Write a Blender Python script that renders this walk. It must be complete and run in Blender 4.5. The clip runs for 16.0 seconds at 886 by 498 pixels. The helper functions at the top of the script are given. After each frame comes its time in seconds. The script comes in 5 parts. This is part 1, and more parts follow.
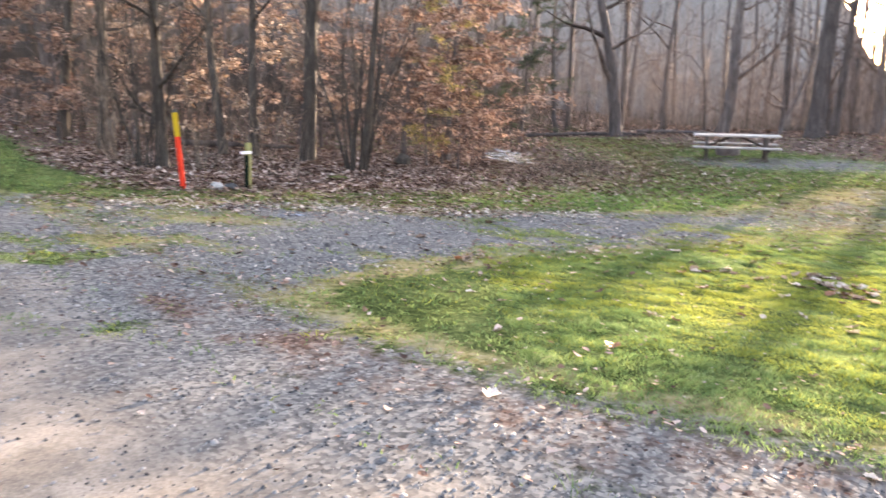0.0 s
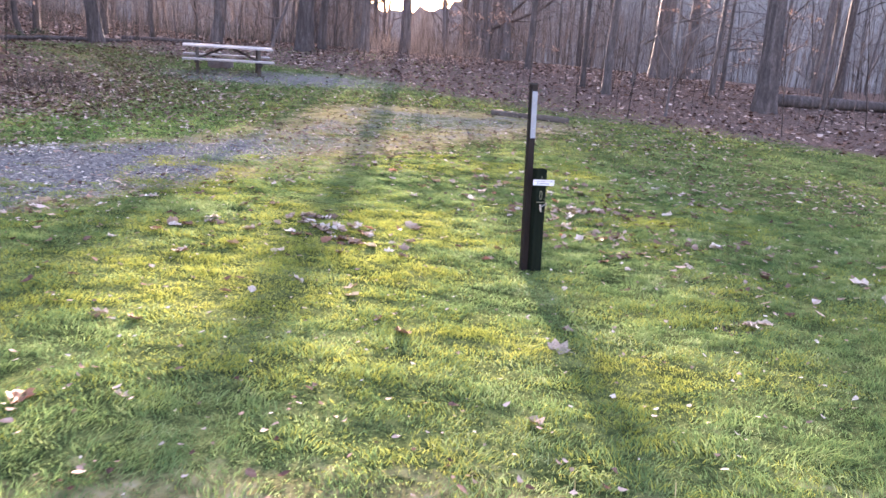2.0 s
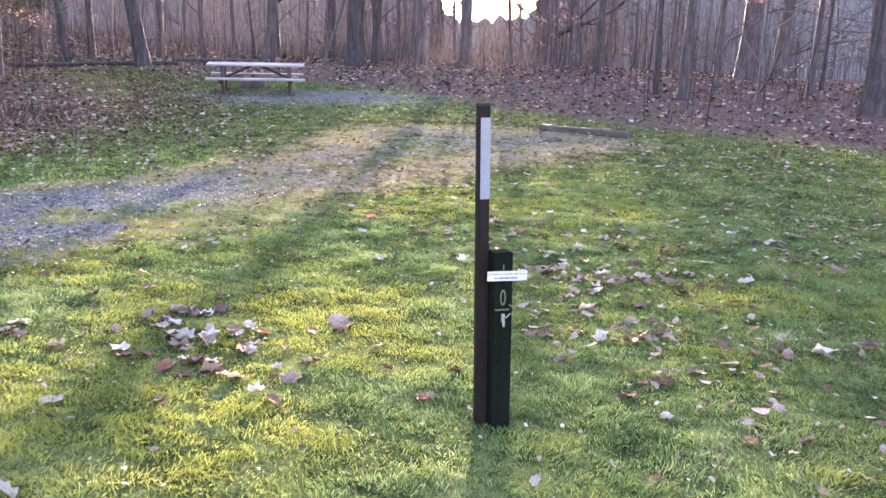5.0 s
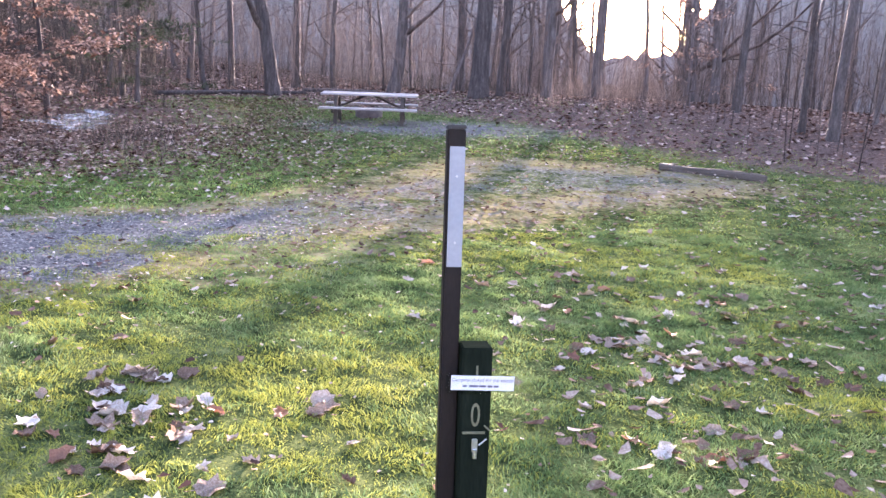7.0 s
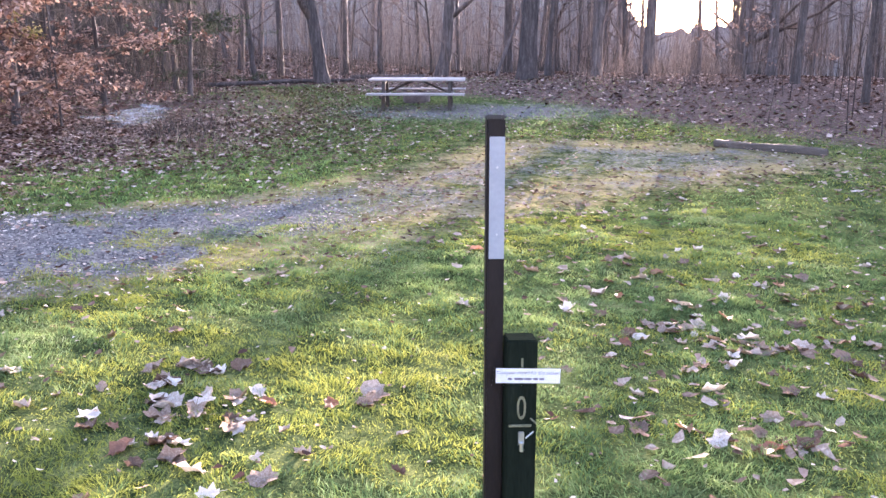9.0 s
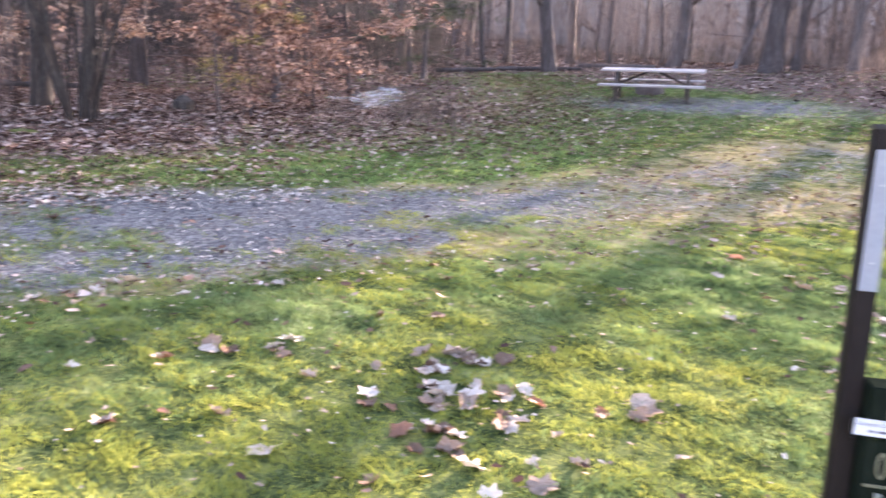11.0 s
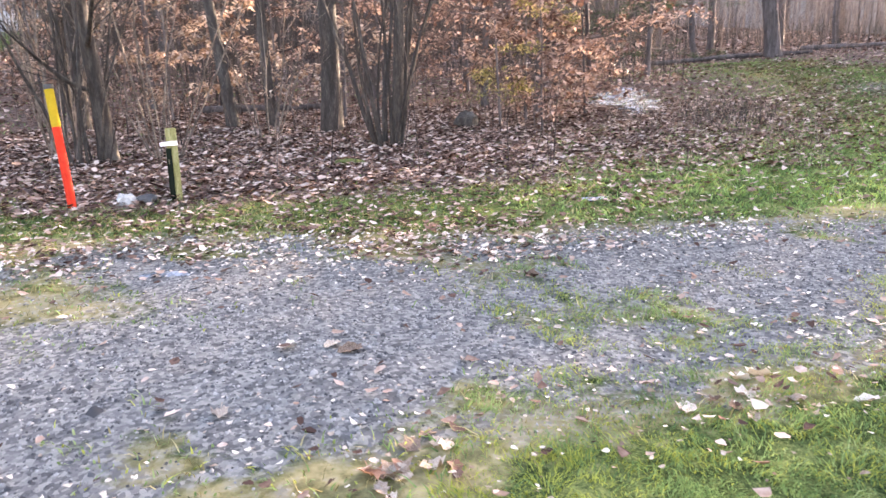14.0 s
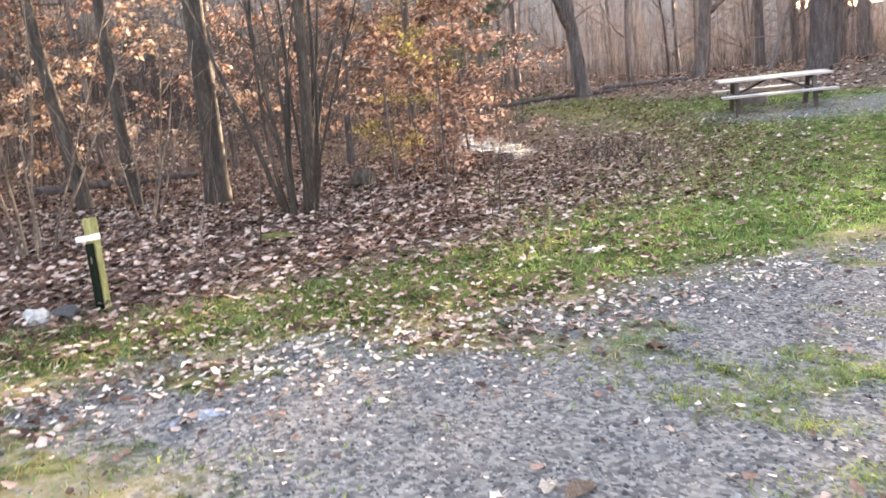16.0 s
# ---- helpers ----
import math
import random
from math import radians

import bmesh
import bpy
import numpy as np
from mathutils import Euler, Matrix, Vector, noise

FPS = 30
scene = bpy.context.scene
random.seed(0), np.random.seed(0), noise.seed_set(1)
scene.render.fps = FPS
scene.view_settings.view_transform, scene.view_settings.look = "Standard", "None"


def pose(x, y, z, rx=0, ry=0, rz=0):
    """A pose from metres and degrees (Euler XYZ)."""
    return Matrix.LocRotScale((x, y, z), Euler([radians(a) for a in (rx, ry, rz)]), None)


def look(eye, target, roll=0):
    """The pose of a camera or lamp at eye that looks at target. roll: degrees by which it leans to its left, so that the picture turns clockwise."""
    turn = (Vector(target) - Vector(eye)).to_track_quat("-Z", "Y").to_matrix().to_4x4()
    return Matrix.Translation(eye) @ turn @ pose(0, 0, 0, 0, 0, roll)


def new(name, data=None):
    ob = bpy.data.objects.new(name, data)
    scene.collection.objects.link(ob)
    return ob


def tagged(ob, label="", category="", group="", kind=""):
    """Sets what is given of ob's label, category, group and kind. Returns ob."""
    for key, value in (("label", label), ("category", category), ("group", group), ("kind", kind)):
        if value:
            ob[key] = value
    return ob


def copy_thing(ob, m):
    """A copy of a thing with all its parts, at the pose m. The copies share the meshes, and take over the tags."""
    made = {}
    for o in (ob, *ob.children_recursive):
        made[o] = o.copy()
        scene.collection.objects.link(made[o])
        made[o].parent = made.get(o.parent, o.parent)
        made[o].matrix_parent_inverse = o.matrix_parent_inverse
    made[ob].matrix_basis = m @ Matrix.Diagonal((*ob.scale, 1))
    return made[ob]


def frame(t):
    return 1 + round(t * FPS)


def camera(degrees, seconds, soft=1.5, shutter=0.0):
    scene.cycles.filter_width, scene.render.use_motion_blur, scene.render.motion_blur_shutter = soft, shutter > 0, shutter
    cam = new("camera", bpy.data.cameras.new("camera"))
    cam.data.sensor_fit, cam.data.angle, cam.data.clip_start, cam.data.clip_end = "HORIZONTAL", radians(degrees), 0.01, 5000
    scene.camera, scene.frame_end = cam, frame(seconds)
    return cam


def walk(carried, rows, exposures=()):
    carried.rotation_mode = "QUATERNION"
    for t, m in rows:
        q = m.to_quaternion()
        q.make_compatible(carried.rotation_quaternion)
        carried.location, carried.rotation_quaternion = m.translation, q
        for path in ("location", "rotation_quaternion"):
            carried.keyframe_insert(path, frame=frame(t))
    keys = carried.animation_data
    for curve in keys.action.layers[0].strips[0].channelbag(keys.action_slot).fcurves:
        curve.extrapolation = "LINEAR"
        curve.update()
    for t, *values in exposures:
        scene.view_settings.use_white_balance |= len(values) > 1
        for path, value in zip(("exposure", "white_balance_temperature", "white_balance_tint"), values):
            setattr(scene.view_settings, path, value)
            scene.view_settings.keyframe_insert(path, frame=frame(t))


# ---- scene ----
cam = camera(60.0, 16.0, soft=1.5, shutter=0.24)
PATH = [
    (0, (-0.024, 0.177, 1.379), (0.005, 2.155, 1.086), 1.9),
    (0.5, (-0.103, 0.58, 1.394), (0.343, 2.494, 1.025), 0.8),
    (1, (0.04, 0.9, 1.422), (0.811, 2.692, 0.984), 0.9),
    (1.5, (0.354, 1.211, 1.454), (1.332, 2.896, 1.003), 2.7),
    (2, (0.726, 1.55, 1.482), (1.893, 3.108, 1.021), 3.6),
    (2.5, (1.126, 1.757, 1.492), (2.308, 3.295, 1.004), 3.1),
    (3, (1.487, 2.003, 1.487), (2.65, 3.552, 0.99), 2.7),
    (3.5, (1.907, 2.28, 1.482), (3.08, 3.824, 0.993), 2.1),
    (4, (2.301, 2.498, 1.541), (3.398, 4.098, 1.054), 1.7),
    (4.2, (2.419, 2.613, 1.537), (3.472, 4.246, 1.063), 1.9),
    (6.3, (3.665, 3.719, 1.481), (4.549, 5.465, 1.069), -0.2),
    (6.5, (3.747, 3.762, 1.469), (4.565, 5.544, 1.073), 0.6),
    (7, (3.93, 3.81, 1.46), (4.608, 5.655, 1.092), 2.3),
    (7.5, (3.989, 3.834, 1.451), (4.586, 5.7, 1.05), 1.7),
    (8, (3.98, 3.822, 1.461), (4.552, 5.692, 1.04), 0.6),
    (10.5, (3.901, 3.895, 1.495), (4.314, 5.812, 1.103), 2.1),
    (11, (3.637, 4.03, 1.499), (3.666, 5.977, 1.046), 1.8),
    (11.5, (3.372, 4.065, 1.519), (2.874, 5.941, 1.036), -0.2),
    (12, (3.062, 4.254, 1.536), (2.252, 6.003, 1.004), -2.9),
    (12.5, (2.629, 4.475, 1.562), (2.062, 6.325, 1.057), -3.3),
    (13, (2.08, 4.631, 1.584), (1.594, 6.505, 1.08), -1.1),
    (13.5, (1.522, 4.862, 1.627), (1.03, 6.746, 1.17), -4.4),
    (14, (0.953, 5.041, 1.63), (0.623, 6.96, 1.172), -2.2),
    (14.5, (0.449, 5.217, 1.641), (0.252, 7.17, 1.259), -2.8),
    (15, (-0.058, 5.414, 1.654), (-0.196, 7.372, 1.272), -3.1),
    (15.5, (-0.5, 5.626, 1.69), (-0.457, 7.572, 1.229), -3.1),
    (16, (-0.834, 5.97, 1.718), (-0.634, 7.927, 1.357), -5.8),
]
walk(cam, [(t, look(eye, target, roll)) for t, eye, target, roll in PATH],
     [(0, 3.98, 7800, 24), (1, 3.86, 7150, 32), (3, 3.92, 6550, 38), (8, 3.94, 6350, 37), (10.5, 3.95, 6500, 35), (12, 4.24, 7300, 34), (13, 4.34, 7400, 34), (14, 4.4, 7500, 28), (15, 4.3, 7600, 26), (16, 4.36, 8200, 24)])

# ---------------------------------------------------------------- light
SUN_EL, SUN_AZ = 8.0, 34.4            # degrees; azimuth from +y towards +x
SUN_DIR = Vector((math.sin(radians(SUN_AZ)) * math.cos(radians(SUN_EL)),
                  math.cos(radians(SUN_AZ)) * math.cos(radians(SUN_EL)), math.sin(radians(SUN_EL))))
world = bpy.data.worlds.new("sky")
scene.world = world
world.use_nodes = True
sky = world.node_tree.nodes.new("ShaderNodeTexSky")
sky.sky_type, sky.sun_disc = "NISHITA", False
sky.sun_elevation, sky.sun_rotation = radians(SUN_EL), radians(SUN_AZ)
sky.air_density, sky.dust_density, sky.ozone_density = 1.0, 2.0, 1.0
world.node_tree.nodes["Background"].inputs[1].default_value = 0.115
world.node_tree.links.new(sky.outputs[0], world.node_tree.nodes["Background"].inputs[0])
sun = new("sun", bpy.data.lights.new("sun", "SUN"))
sun.data.energy, sun.data.angle, sun.data.color = 5.0, radians(0.7), (1.0, 0.88, 0.68)
sun.matrix_world = look(SUN_DIR * 200, (0, 0, 0))

# ---------------------------------------------------------------- materials
def material(name, stops, scale=8.0, fine=60.0, rough=0.85, bump=0.3, depth=0.01, gloss=0.3, through_light=0.0,
             stretch=(1, 1, 1), vary=0.0, island=0.0, metal=0.0):
    """Two scales of noise over a colour ramp; vary: change from object to object; island: from piece to piece."""
    m = bpy.data.materials.new(name)
    m.use_nodes = True
    nt = m.node_tree
    n, link = nt.nodes, nt.links.new
    bsdf = n["Principled BSDF"]
    co = n.new("ShaderNodeTexCoord")
    mp = n.new("ShaderNodeMapping")
    mp.inputs["Scale"].default_value = stretch
    link(co.outputs["Object"], mp.inputs[0])
    a, b = n.new("ShaderNodeTexNoise"), n.new("ShaderNodeTexNoise")
    a.inputs["Scale"].default_value, b.inputs["Scale"].default_value = scale, fine
    a.inputs["Detail"].default_value, b.inputs["Detail"].default_value = 4, 3
    link(mp.outputs[0], a.inputs[0])
    link(mp.outputs[0], b.inputs[0])
    mix = n.new("ShaderNodeMath")
    mix.operation = "MULTIPLY_ADD"
    mix.inputs[1].default_value = 0.45
    link(b.outputs[0], mix.inputs[0])
    half = n.new("ShaderNodeMath")
    half.operation = "MULTIPLY"
    half.inputs[1].default_value = 0.55
    link(a.outputs[0], half.inputs[0])
    link(half.outputs[0], mix.inputs[2])
    value = mix.outputs[0]
    for amount, kind, socket in ((vary, "ShaderNodeObjectInfo", "Random"), (island, "ShaderNodeNewGeometry", "Random Per Island")):
        if amount:
            r, add = n.new(kind), n.new("ShaderNodeMath")
            add.operation = "MULTIPLY_ADD"
            off = n.new("ShaderNodeMath")
            off.operation = "SUBTRACT"
            off.inputs[1].default_value = 0.5
            link(r.outputs[socket], off.inputs[0])
            add.inputs[1].default_value = amount
            link(off.outputs[0], add.inputs[0])
            link(value, add.inputs[2])
            value = add.outputs[0]
    ramp = n.new("ShaderNodeValToRGB")
    el = ramp.color_ramp.elements
    while len(el) < len(stops):
        el.new(0.5)
    for e, (p, c) in zip(el, stops):
        e.position, e.color = p, (*c, 1)
    link(value, ramp.inputs[0])
    link(ramp.outputs[0], bsdf.inputs["Base Color"])
    bsdf.inputs["Roughness"].default_value = rough
    bsdf.inputs["Metallic"].default_value = metal
    bsdf.inputs["Specular IOR Level"].default_value = gloss
    if bump:
        bp = n.new("ShaderNodeBump")
        bp.inputs["Strength"].default_value, bp.inputs["Distance"].default_value = bump, depth
        link(mix.outputs[0], bp.inputs["Height"])
        link(bp.outputs[0], bsdf.inputs["Normal"])
    if through_light:
        tr, ms = n.new("ShaderNodeBsdfTranslucent"), n.new("ShaderNodeMixShader")
        link(ramp.outputs[0], tr.inputs[0])
        ms.inputs[0].default_value = through_light
        link(bsdf.outputs[0], ms.inputs[1])
        link(tr.outputs[0], ms.inputs[2])
        link(ms.outputs[0], n["Material Output"].inputs[0])
    return m


BARK = material("bark", [(0.3, (0.034, 0.029, 0.03)), (0.5, (0.085, 0.074, 0.075)), (0.7, (0.19, 0.168, 0.168))], 5, 28, 0.9, 0.9, 0.03, 0.2, stretch=(2.2, 2.2, 0.35), vary=0.16)
BARK_DARK = material("bark_dark", [(0.3, (0.017, 0.0145, 0.014)), (0.5, (0.045, 0.039, 0.036)), (0.72, (0.12, 0.105, 0.094))], 6, 34, 0.9, 0.9, 0.02, 0.2, stretch=(2.2, 2.2, 0.4), vary=0.1)
TWIG = material("twig", [(0.35, (0.05, 0.04, 0.038)), (0.65, (0.2, 0.162, 0.15))], 3, 20, 0.9, 0, 0.01, 0.0, vary=0.15, island=0.3)
BRUSH = material("brush", [(0.3, (0.045, 0.036, 0.031)), (0.5, (0.11, 0.088, 0.075)), (0.7, (0.26, 0.215, 0.182))], 3, 20, 0.85, 0, 0.01, 0.1, island=0.7)
BEECH = material("beech_leaf", [(0.25, (0.095, 0.052, 0.041)), (0.5, (0.215, 0.13, 0.102)), (0.78, (0.47, 0.335, 0.275))], 2, 30, 0.6, 0, 0.01, 0.25, 0.3, island=0.8)
PALE_LEAF = material("pale_leaf", [(0.3, (0.22, 0.135, 0.09)), (0.6, (0.42, 0.305, 0.235)), (0.8, (0.64, 0.52, 0.43))], 2, 30, 0.6, 0, 0.01, 0.4, 0.35, island=0.7)
OLIVE = material("olive_leaf", [(0.3, (0.1, 0.1, 0.03)), (0.55, (0.26, 0.23, 0.08)), (0.8, (0.45, 0.38, 0.16))], 2, 30, 0.5, 0, 0.01, 0.4, 0.35, island=0.7)
NEEDLE = material("needle", [(0.3, (0.022, 0.035, 0.018)), (0.7, (0.06, 0.085, 0.04))], 2, 30, 0.6, 0, 0.01, 0.3, 0.2, island=0.5)
LITTER = material("litter_leaf", [(0.2, (0.06, 0.036, 0.031)), (0.4, (0.16, 0.098, 0.078)), (0.65, (0.3, 0.21, 0.175)), (0.92, (0.5, 0.4, 0.36))], 3, 40, 0.9, 0, 0.01, 0.0, 0.03, island=0.9)
# dry leaf browns; the palest stop has the sky's sheen painted in
LAWN_LEAF = material("lawn_leaf", [(0.2, (0.085, 0.052, 0.039)), (0.42, (0.205, 0.148, 0.118)), (0.6, (0.36, 0.295, 0.25)), (0.8, (0.6, 0.54, 0.49))], 14, 70, 0.8, 0.6, 0.004, 0.0, 0.06, vary=0.6, island=0.4)
RED_LEAF = material("red_leaf", [(0.3, (0.14, 0.06, 0.04)), (0.7, (0.34, 0.17, 0.11))], 12, 70, 0.6, 0.3, 0.003, 0.4, 0.25, vary=0.4)
GRASS = material("grass_blade", [(0.22, (0.038, 0.078, 0.036)), (0.42, (0.105, 0.178, 0.068)), (0.6, (0.2, 0.28, 0.108)), (0.84, (0.4, 0.435, 0.26))], 1.3, 6, 0.7, 0, 0.01, 0.0, 0.33, island=0.27)
# moss, and lawn sunlight painted as yellower blades
MOSS_SUN_GRASS = material("moss_sun_grass_blade", [(0.22, (0.11, 0.14, 0.035)), (0.45, (0.25, 0.285, 0.06)), (0.65, (0.365, 0.38, 0.09)), (0.85, (0.45, 0.44, 0.17))], 1.3, 5, 0.7, 0, 0.01, 0.0, 0.27, island=0.18)
FRESH = material("fresh_grass_blade", [(0.22, (0.075, 0.15, 0.045)), (0.45, (0.165, 0.29, 0.078)), (0.65, (0.27, 0.39, 0.12)), (0.85, (0.42, 0.48, 0.23))], 1.3, 6, 0.6, 0, 0.01, 0.25, 0.4, island=0.3)
DRY_GRASS = material("dry_grass_blade", [(0.25, (0.11, 0.095, 0.045)), (0.5, (0.235, 0.2, 0.095)), (0.8, (0.4, 0.35, 0.2))], 1.2, 6, 0.9, 0, 0.01, 0.0, 0.14, island=0.5)
STONE = material("gravel_stone", [(0.2, (0.042, 0.043, 0.048)), (0.5, (0.108, 0.109, 0.116)), (0.85, (0.27, 0.265, 0.265))], 9, 60, 0.8, 0.3, 0.004, 0.12, island=0.9)
WOOD_GREY = material("weathered_wood", [(0.25, (0.21, 0.2, 0.2)), (0.5, (0.36, 0.345, 0.345)), (0.75, (0.5, 0.485, 0.485))], 3, 30, 0.85, 0.4, 0.004, 0.12, stretch=(0.4, 6, 6), vary=0.12)
WOOD_DARK = material("stained_wood", [(0.3, (0.035, 0.03, 0.03)), (0.7, (0.1, 0.085, 0.08))], 4, 30, 0.8, 0.4, 0.004, 0.3, stretch=(4, 4, 0.5), vary=0.1)
TIMBER = material("old_timber", [(0.25, (0.05, 0.043, 0.04)), (0.5, (0.1, 0.088, 0.082)), (0.75, (0.19, 0.17, 0.16))], 4, 30, 0.9, 0.5, 0.006, 0.04, stretch=(0.5, 5, 5))
POST_BROWN = material("brown_composite", [(0.3, (0.011, 0.0085, 0.0085)), (0.7, (0.022, 0.017, 0.0165))], 6, 70, 0.6, 0.25, 0.002, 0.15, stretch=(3, 3, 0.6))
POST_GREEN = material("green_painted_wood", [(0.3, (0.006, 0.009, 0.007)), (0.6, (0.013, 0.018, 0.0135)), (0.8, (0.028, 0.033, 0.024))], 5, 40, 0.9, 0.3, 0.002, 0.0, stretch=(4, 4, 0.6))
MOSSY = material("mossy_wood", [(0.3, (0.09, 0.1, 0.035)), (0.5, (0.22, 0.22, 0.09)), (0.75, (0.42, 0.4, 0.24))], 7, 40, 0.85, 0.5, 0.004, 0.3, stretch=(3, 3, 0.7))
REFLECT = material("white_reflective_sheet", [(0.3, (0.25, 0.275, 0.32)), (0.7, (0.33, 0.36, 0.42))], 9, 80, 0.35, 0.05, 0.001, 0.5)
PAPER = material("white_label_paper", [(0.3, (0.74, 0.72, 0.8)), (0.7, (0.84, 0.82, 0.9))], 15, 90, 0.4, 0.05, 0.001, 0.5)
INK = material("faded_ink", [(0.3, (0.1, 0.085, 0.15)), (0.7, (0.2, 0.18, 0.26))], 30, 90, 0.6, 0)
CARVED = material("pale_paint", [(0.3, (0.09, 0.095, 0.06)), (0.7, (0.2, 0.195, 0.13))], 30, 120, 0.7, 0.2, 0.001)
STEEL = material("galvanised_steel", [(0.3, (0.42, 0.44, 0.47)), (0.7, (0.6, 0.62, 0.66))], 20, 90, 0.35, 0.1, 0.001, 0.5, metal=0.9)
RUST = material("sooty_steel", [(0.3, (0.075, 0.06, 0.06)), (0.55, (0.15, 0.125, 0.125)), (0.8, (0.25, 0.2, 0.19))], 5, 40, 0.75, 0.3, 0.003, 0.4, metal=0.3)
ORANGE = material("orange_plastic", [(0.25, (0.5, 0.03, 0.015)), (0.75, (0.66, 0.055, 0.028))], 5, 40, 0.8, 0.1, 0.001, 0.08)
YELLOW = material("yellow_plastic", [(0.25, (0.33, 0.22, 0.012)), (0.75, (0.48, 0.33, 0.03))], 5, 40, 0.8, 0.1, 0.001, 0.08)
BLACK = material("black_plastic", [(0.3, (0.02, 0.02, 0.022)), (0.7, (0.045, 0.045, 0.048))], 5, 40, 0.5, 0.1, 0.001, 0.4)
SOIL = material("dark_soil", [(0.3, (0.025, 0.02, 0.016)), (0.7, (0.075, 0.058, 0.045))], 20, 90, 0.95, 0.8, 0.01, 0.2)
ROCK = material("stone", [(0.3, (0.2, 0.2, 0.2)), (0.7, (0.55, 0.55, 0.56))], 6, 50, 0.8, 0.6, 0.01, 0.3, vary=0.3)
MOSS = material("moss", [(0.3, (0.035, 0.045, 0.012)), (0.7, (0.1, 0.11, 0.03))], 20, 80, 0.9, 0.8, 0.01, 0.2)
# paler than the bark: distance haze is put into the ridge colour
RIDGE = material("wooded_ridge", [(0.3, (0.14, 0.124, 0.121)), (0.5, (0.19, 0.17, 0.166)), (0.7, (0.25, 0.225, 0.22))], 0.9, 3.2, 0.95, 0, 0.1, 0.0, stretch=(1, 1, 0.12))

# clear tape: real glass, thin
TAPE = bpy.data.materials.new("clear_tape")
TAPE.use_nodes = True
_b = TAPE.node_tree.nodes["Principled BSDF"]
_b.inputs["Base Color"].default_value = (0.95, 0.97, 0.97, 1)
_b.inputs["Transmission Weight"].default_value, _b.inputs["Roughness"].default_value, _b.inputs["IOR"].default_value = 1.0, 0.15, 1.1

WATER = material("thin_ice", [(0.38, (0.035, 0.033, 0.035)), (0.47, (0.1, 0.11, 0.13)), (0.55, (0.3, 0.33, 0.4)), (0.66, (0.52, 0.57, 0.66))], 2.6, 16, 0.22, 0.5, 0.02, 0.5, stretch=(1, 0.5, 1))


def ground_material():
    """Turf, gravel, packed stone dust, dry grass, leaf mould and asphalt, laid out by the sheet's own masks and frayed by noise."""
    m = bpy.data.materials.new("ground_cover")
    m.use_nodes = True
    n, link = m.node_tree.nodes, m.node_tree.links.new
    bsdf = n["Principled BSDF"]
    co = n.new("ShaderNodeTexCoord").outputs["Object"]

    def noise_tex(scale, detail=4, rough=0.6):
        t = n.new("ShaderNodeTexNoise")
        t.inputs["Scale"].default_value, t.inputs["Detail"].default_value, t.inputs["Roughness"].default_value = scale, detail, rough
        link(co, t.inputs[0])
        return t.outputs[0]

    def ramp(v, stops):
        r = n.new("ShaderNodeValToRGB")
        while len(r.color_ramp.elements) < len(stops):
            r.color_ramp.elements.new(0.5)
        for e, (p, c) in zip(r.color_ramp.elements, stops):
            e.position, e.color = p, (*c, 1)
        link(v, r.inputs[0])
        return r.outputs[0]

    def calc(op, a, b, c=None):
        k = n.new("ShaderNodeMath")
        k.operation = op
        for i, v in enumerate((a, b, c)):
            if v is None:
                continue
            if isinstance(v, (int, float)):
                k.inputs[i].default_value = v
            else:
                link(v, k.inputs[i])
        return k.outputs[0]

    def mask(name, frays, sharp):
        a = n.new("ShaderNodeAttribute")
        a.attribute_name = name
        v = a.outputs["Fac"]
        for tex, amount in frays:
            v = calc("ADD", v, calc("MULTIPLY", calc("SUBTRACT", tex, 0.5), amount))
        k = n.new("ShaderNodeMapRange")
        k.inputs["From Min"].default_value, k.inputs["From Max"].default_value = 0.5 - sharp, 0.5 + sharp
        link(v, k.inputs[0])
        return k.outputs[0]

    def over(base, top, fac):
        k = n.new("ShaderNodeMix")
        k.data_type = "RGBA"
        link(fac, k.inputs[0])
        link(base, k.inputs[6])
        link(top, k.inputs[7])
        return k.outputs[2]

    big, mid, small, grit, fibre = noise_tex(0.5), noise_tex(2.6), noise_tex(14), noise_tex(70, 3), noise_tex(170, 2)
    vor = n.new("ShaderNodeTexVoronoi")
    vor.inputs["Scale"].default_value = 42
    link(co, vor.inputs[0])
    chips = vor.outputs["Color"]
    chip_v = n.new("ShaderNodeSeparateColor")
    link(chips, chip_v.inputs[0])
    turf = ramp(calc("ADD", calc("MULTIPLY", mid, 0.25), calc("ADD", calc("MULTIPLY", small, 0.25), calc("ADD", calc("MULTIPLY", grit, 0.25), calc("MULTIPLY", fibre, 0.25)))), [(0.4, (0.011, 0.017, 0.008)), (0.475, (0.038, 0.055, 0.021)), (0.53, (0.095, 0.118, 0.043)), (0.61, (0.18, 0.193, 0.075))])
    stone = ramp(calc("ADD", calc("MULTIPLY", chip_v.outputs[0], 0.5), calc("MULTIPLY", small, 0.5)), [(0.2, (0.055, 0.055, 0.059)), (0.5, (0.12, 0.12, 0.124)), (0.8, (0.225, 0.22, 0.215))])
    dust = ramp(calc("ADD", calc("MULTIPLY", grit, 0.4), calc("MULTIPLY", mid, 0.6)), [(0.32, (0.085, 0.077, 0.071)), (0.5, (0.185, 0.163, 0.145)), (0.66, (0.3, 0.268, 0.24))])
    straw = ramp(calc("ADD", calc("MULTIPLY", small, 0.6), calc("MULTIPLY", mid, 0.4)), [(0.3, (0.1, 0.085, 0.045)), (0.5, (0.2, 0.172, 0.095)), (0.7, (0.32, 0.28, 0.17))])
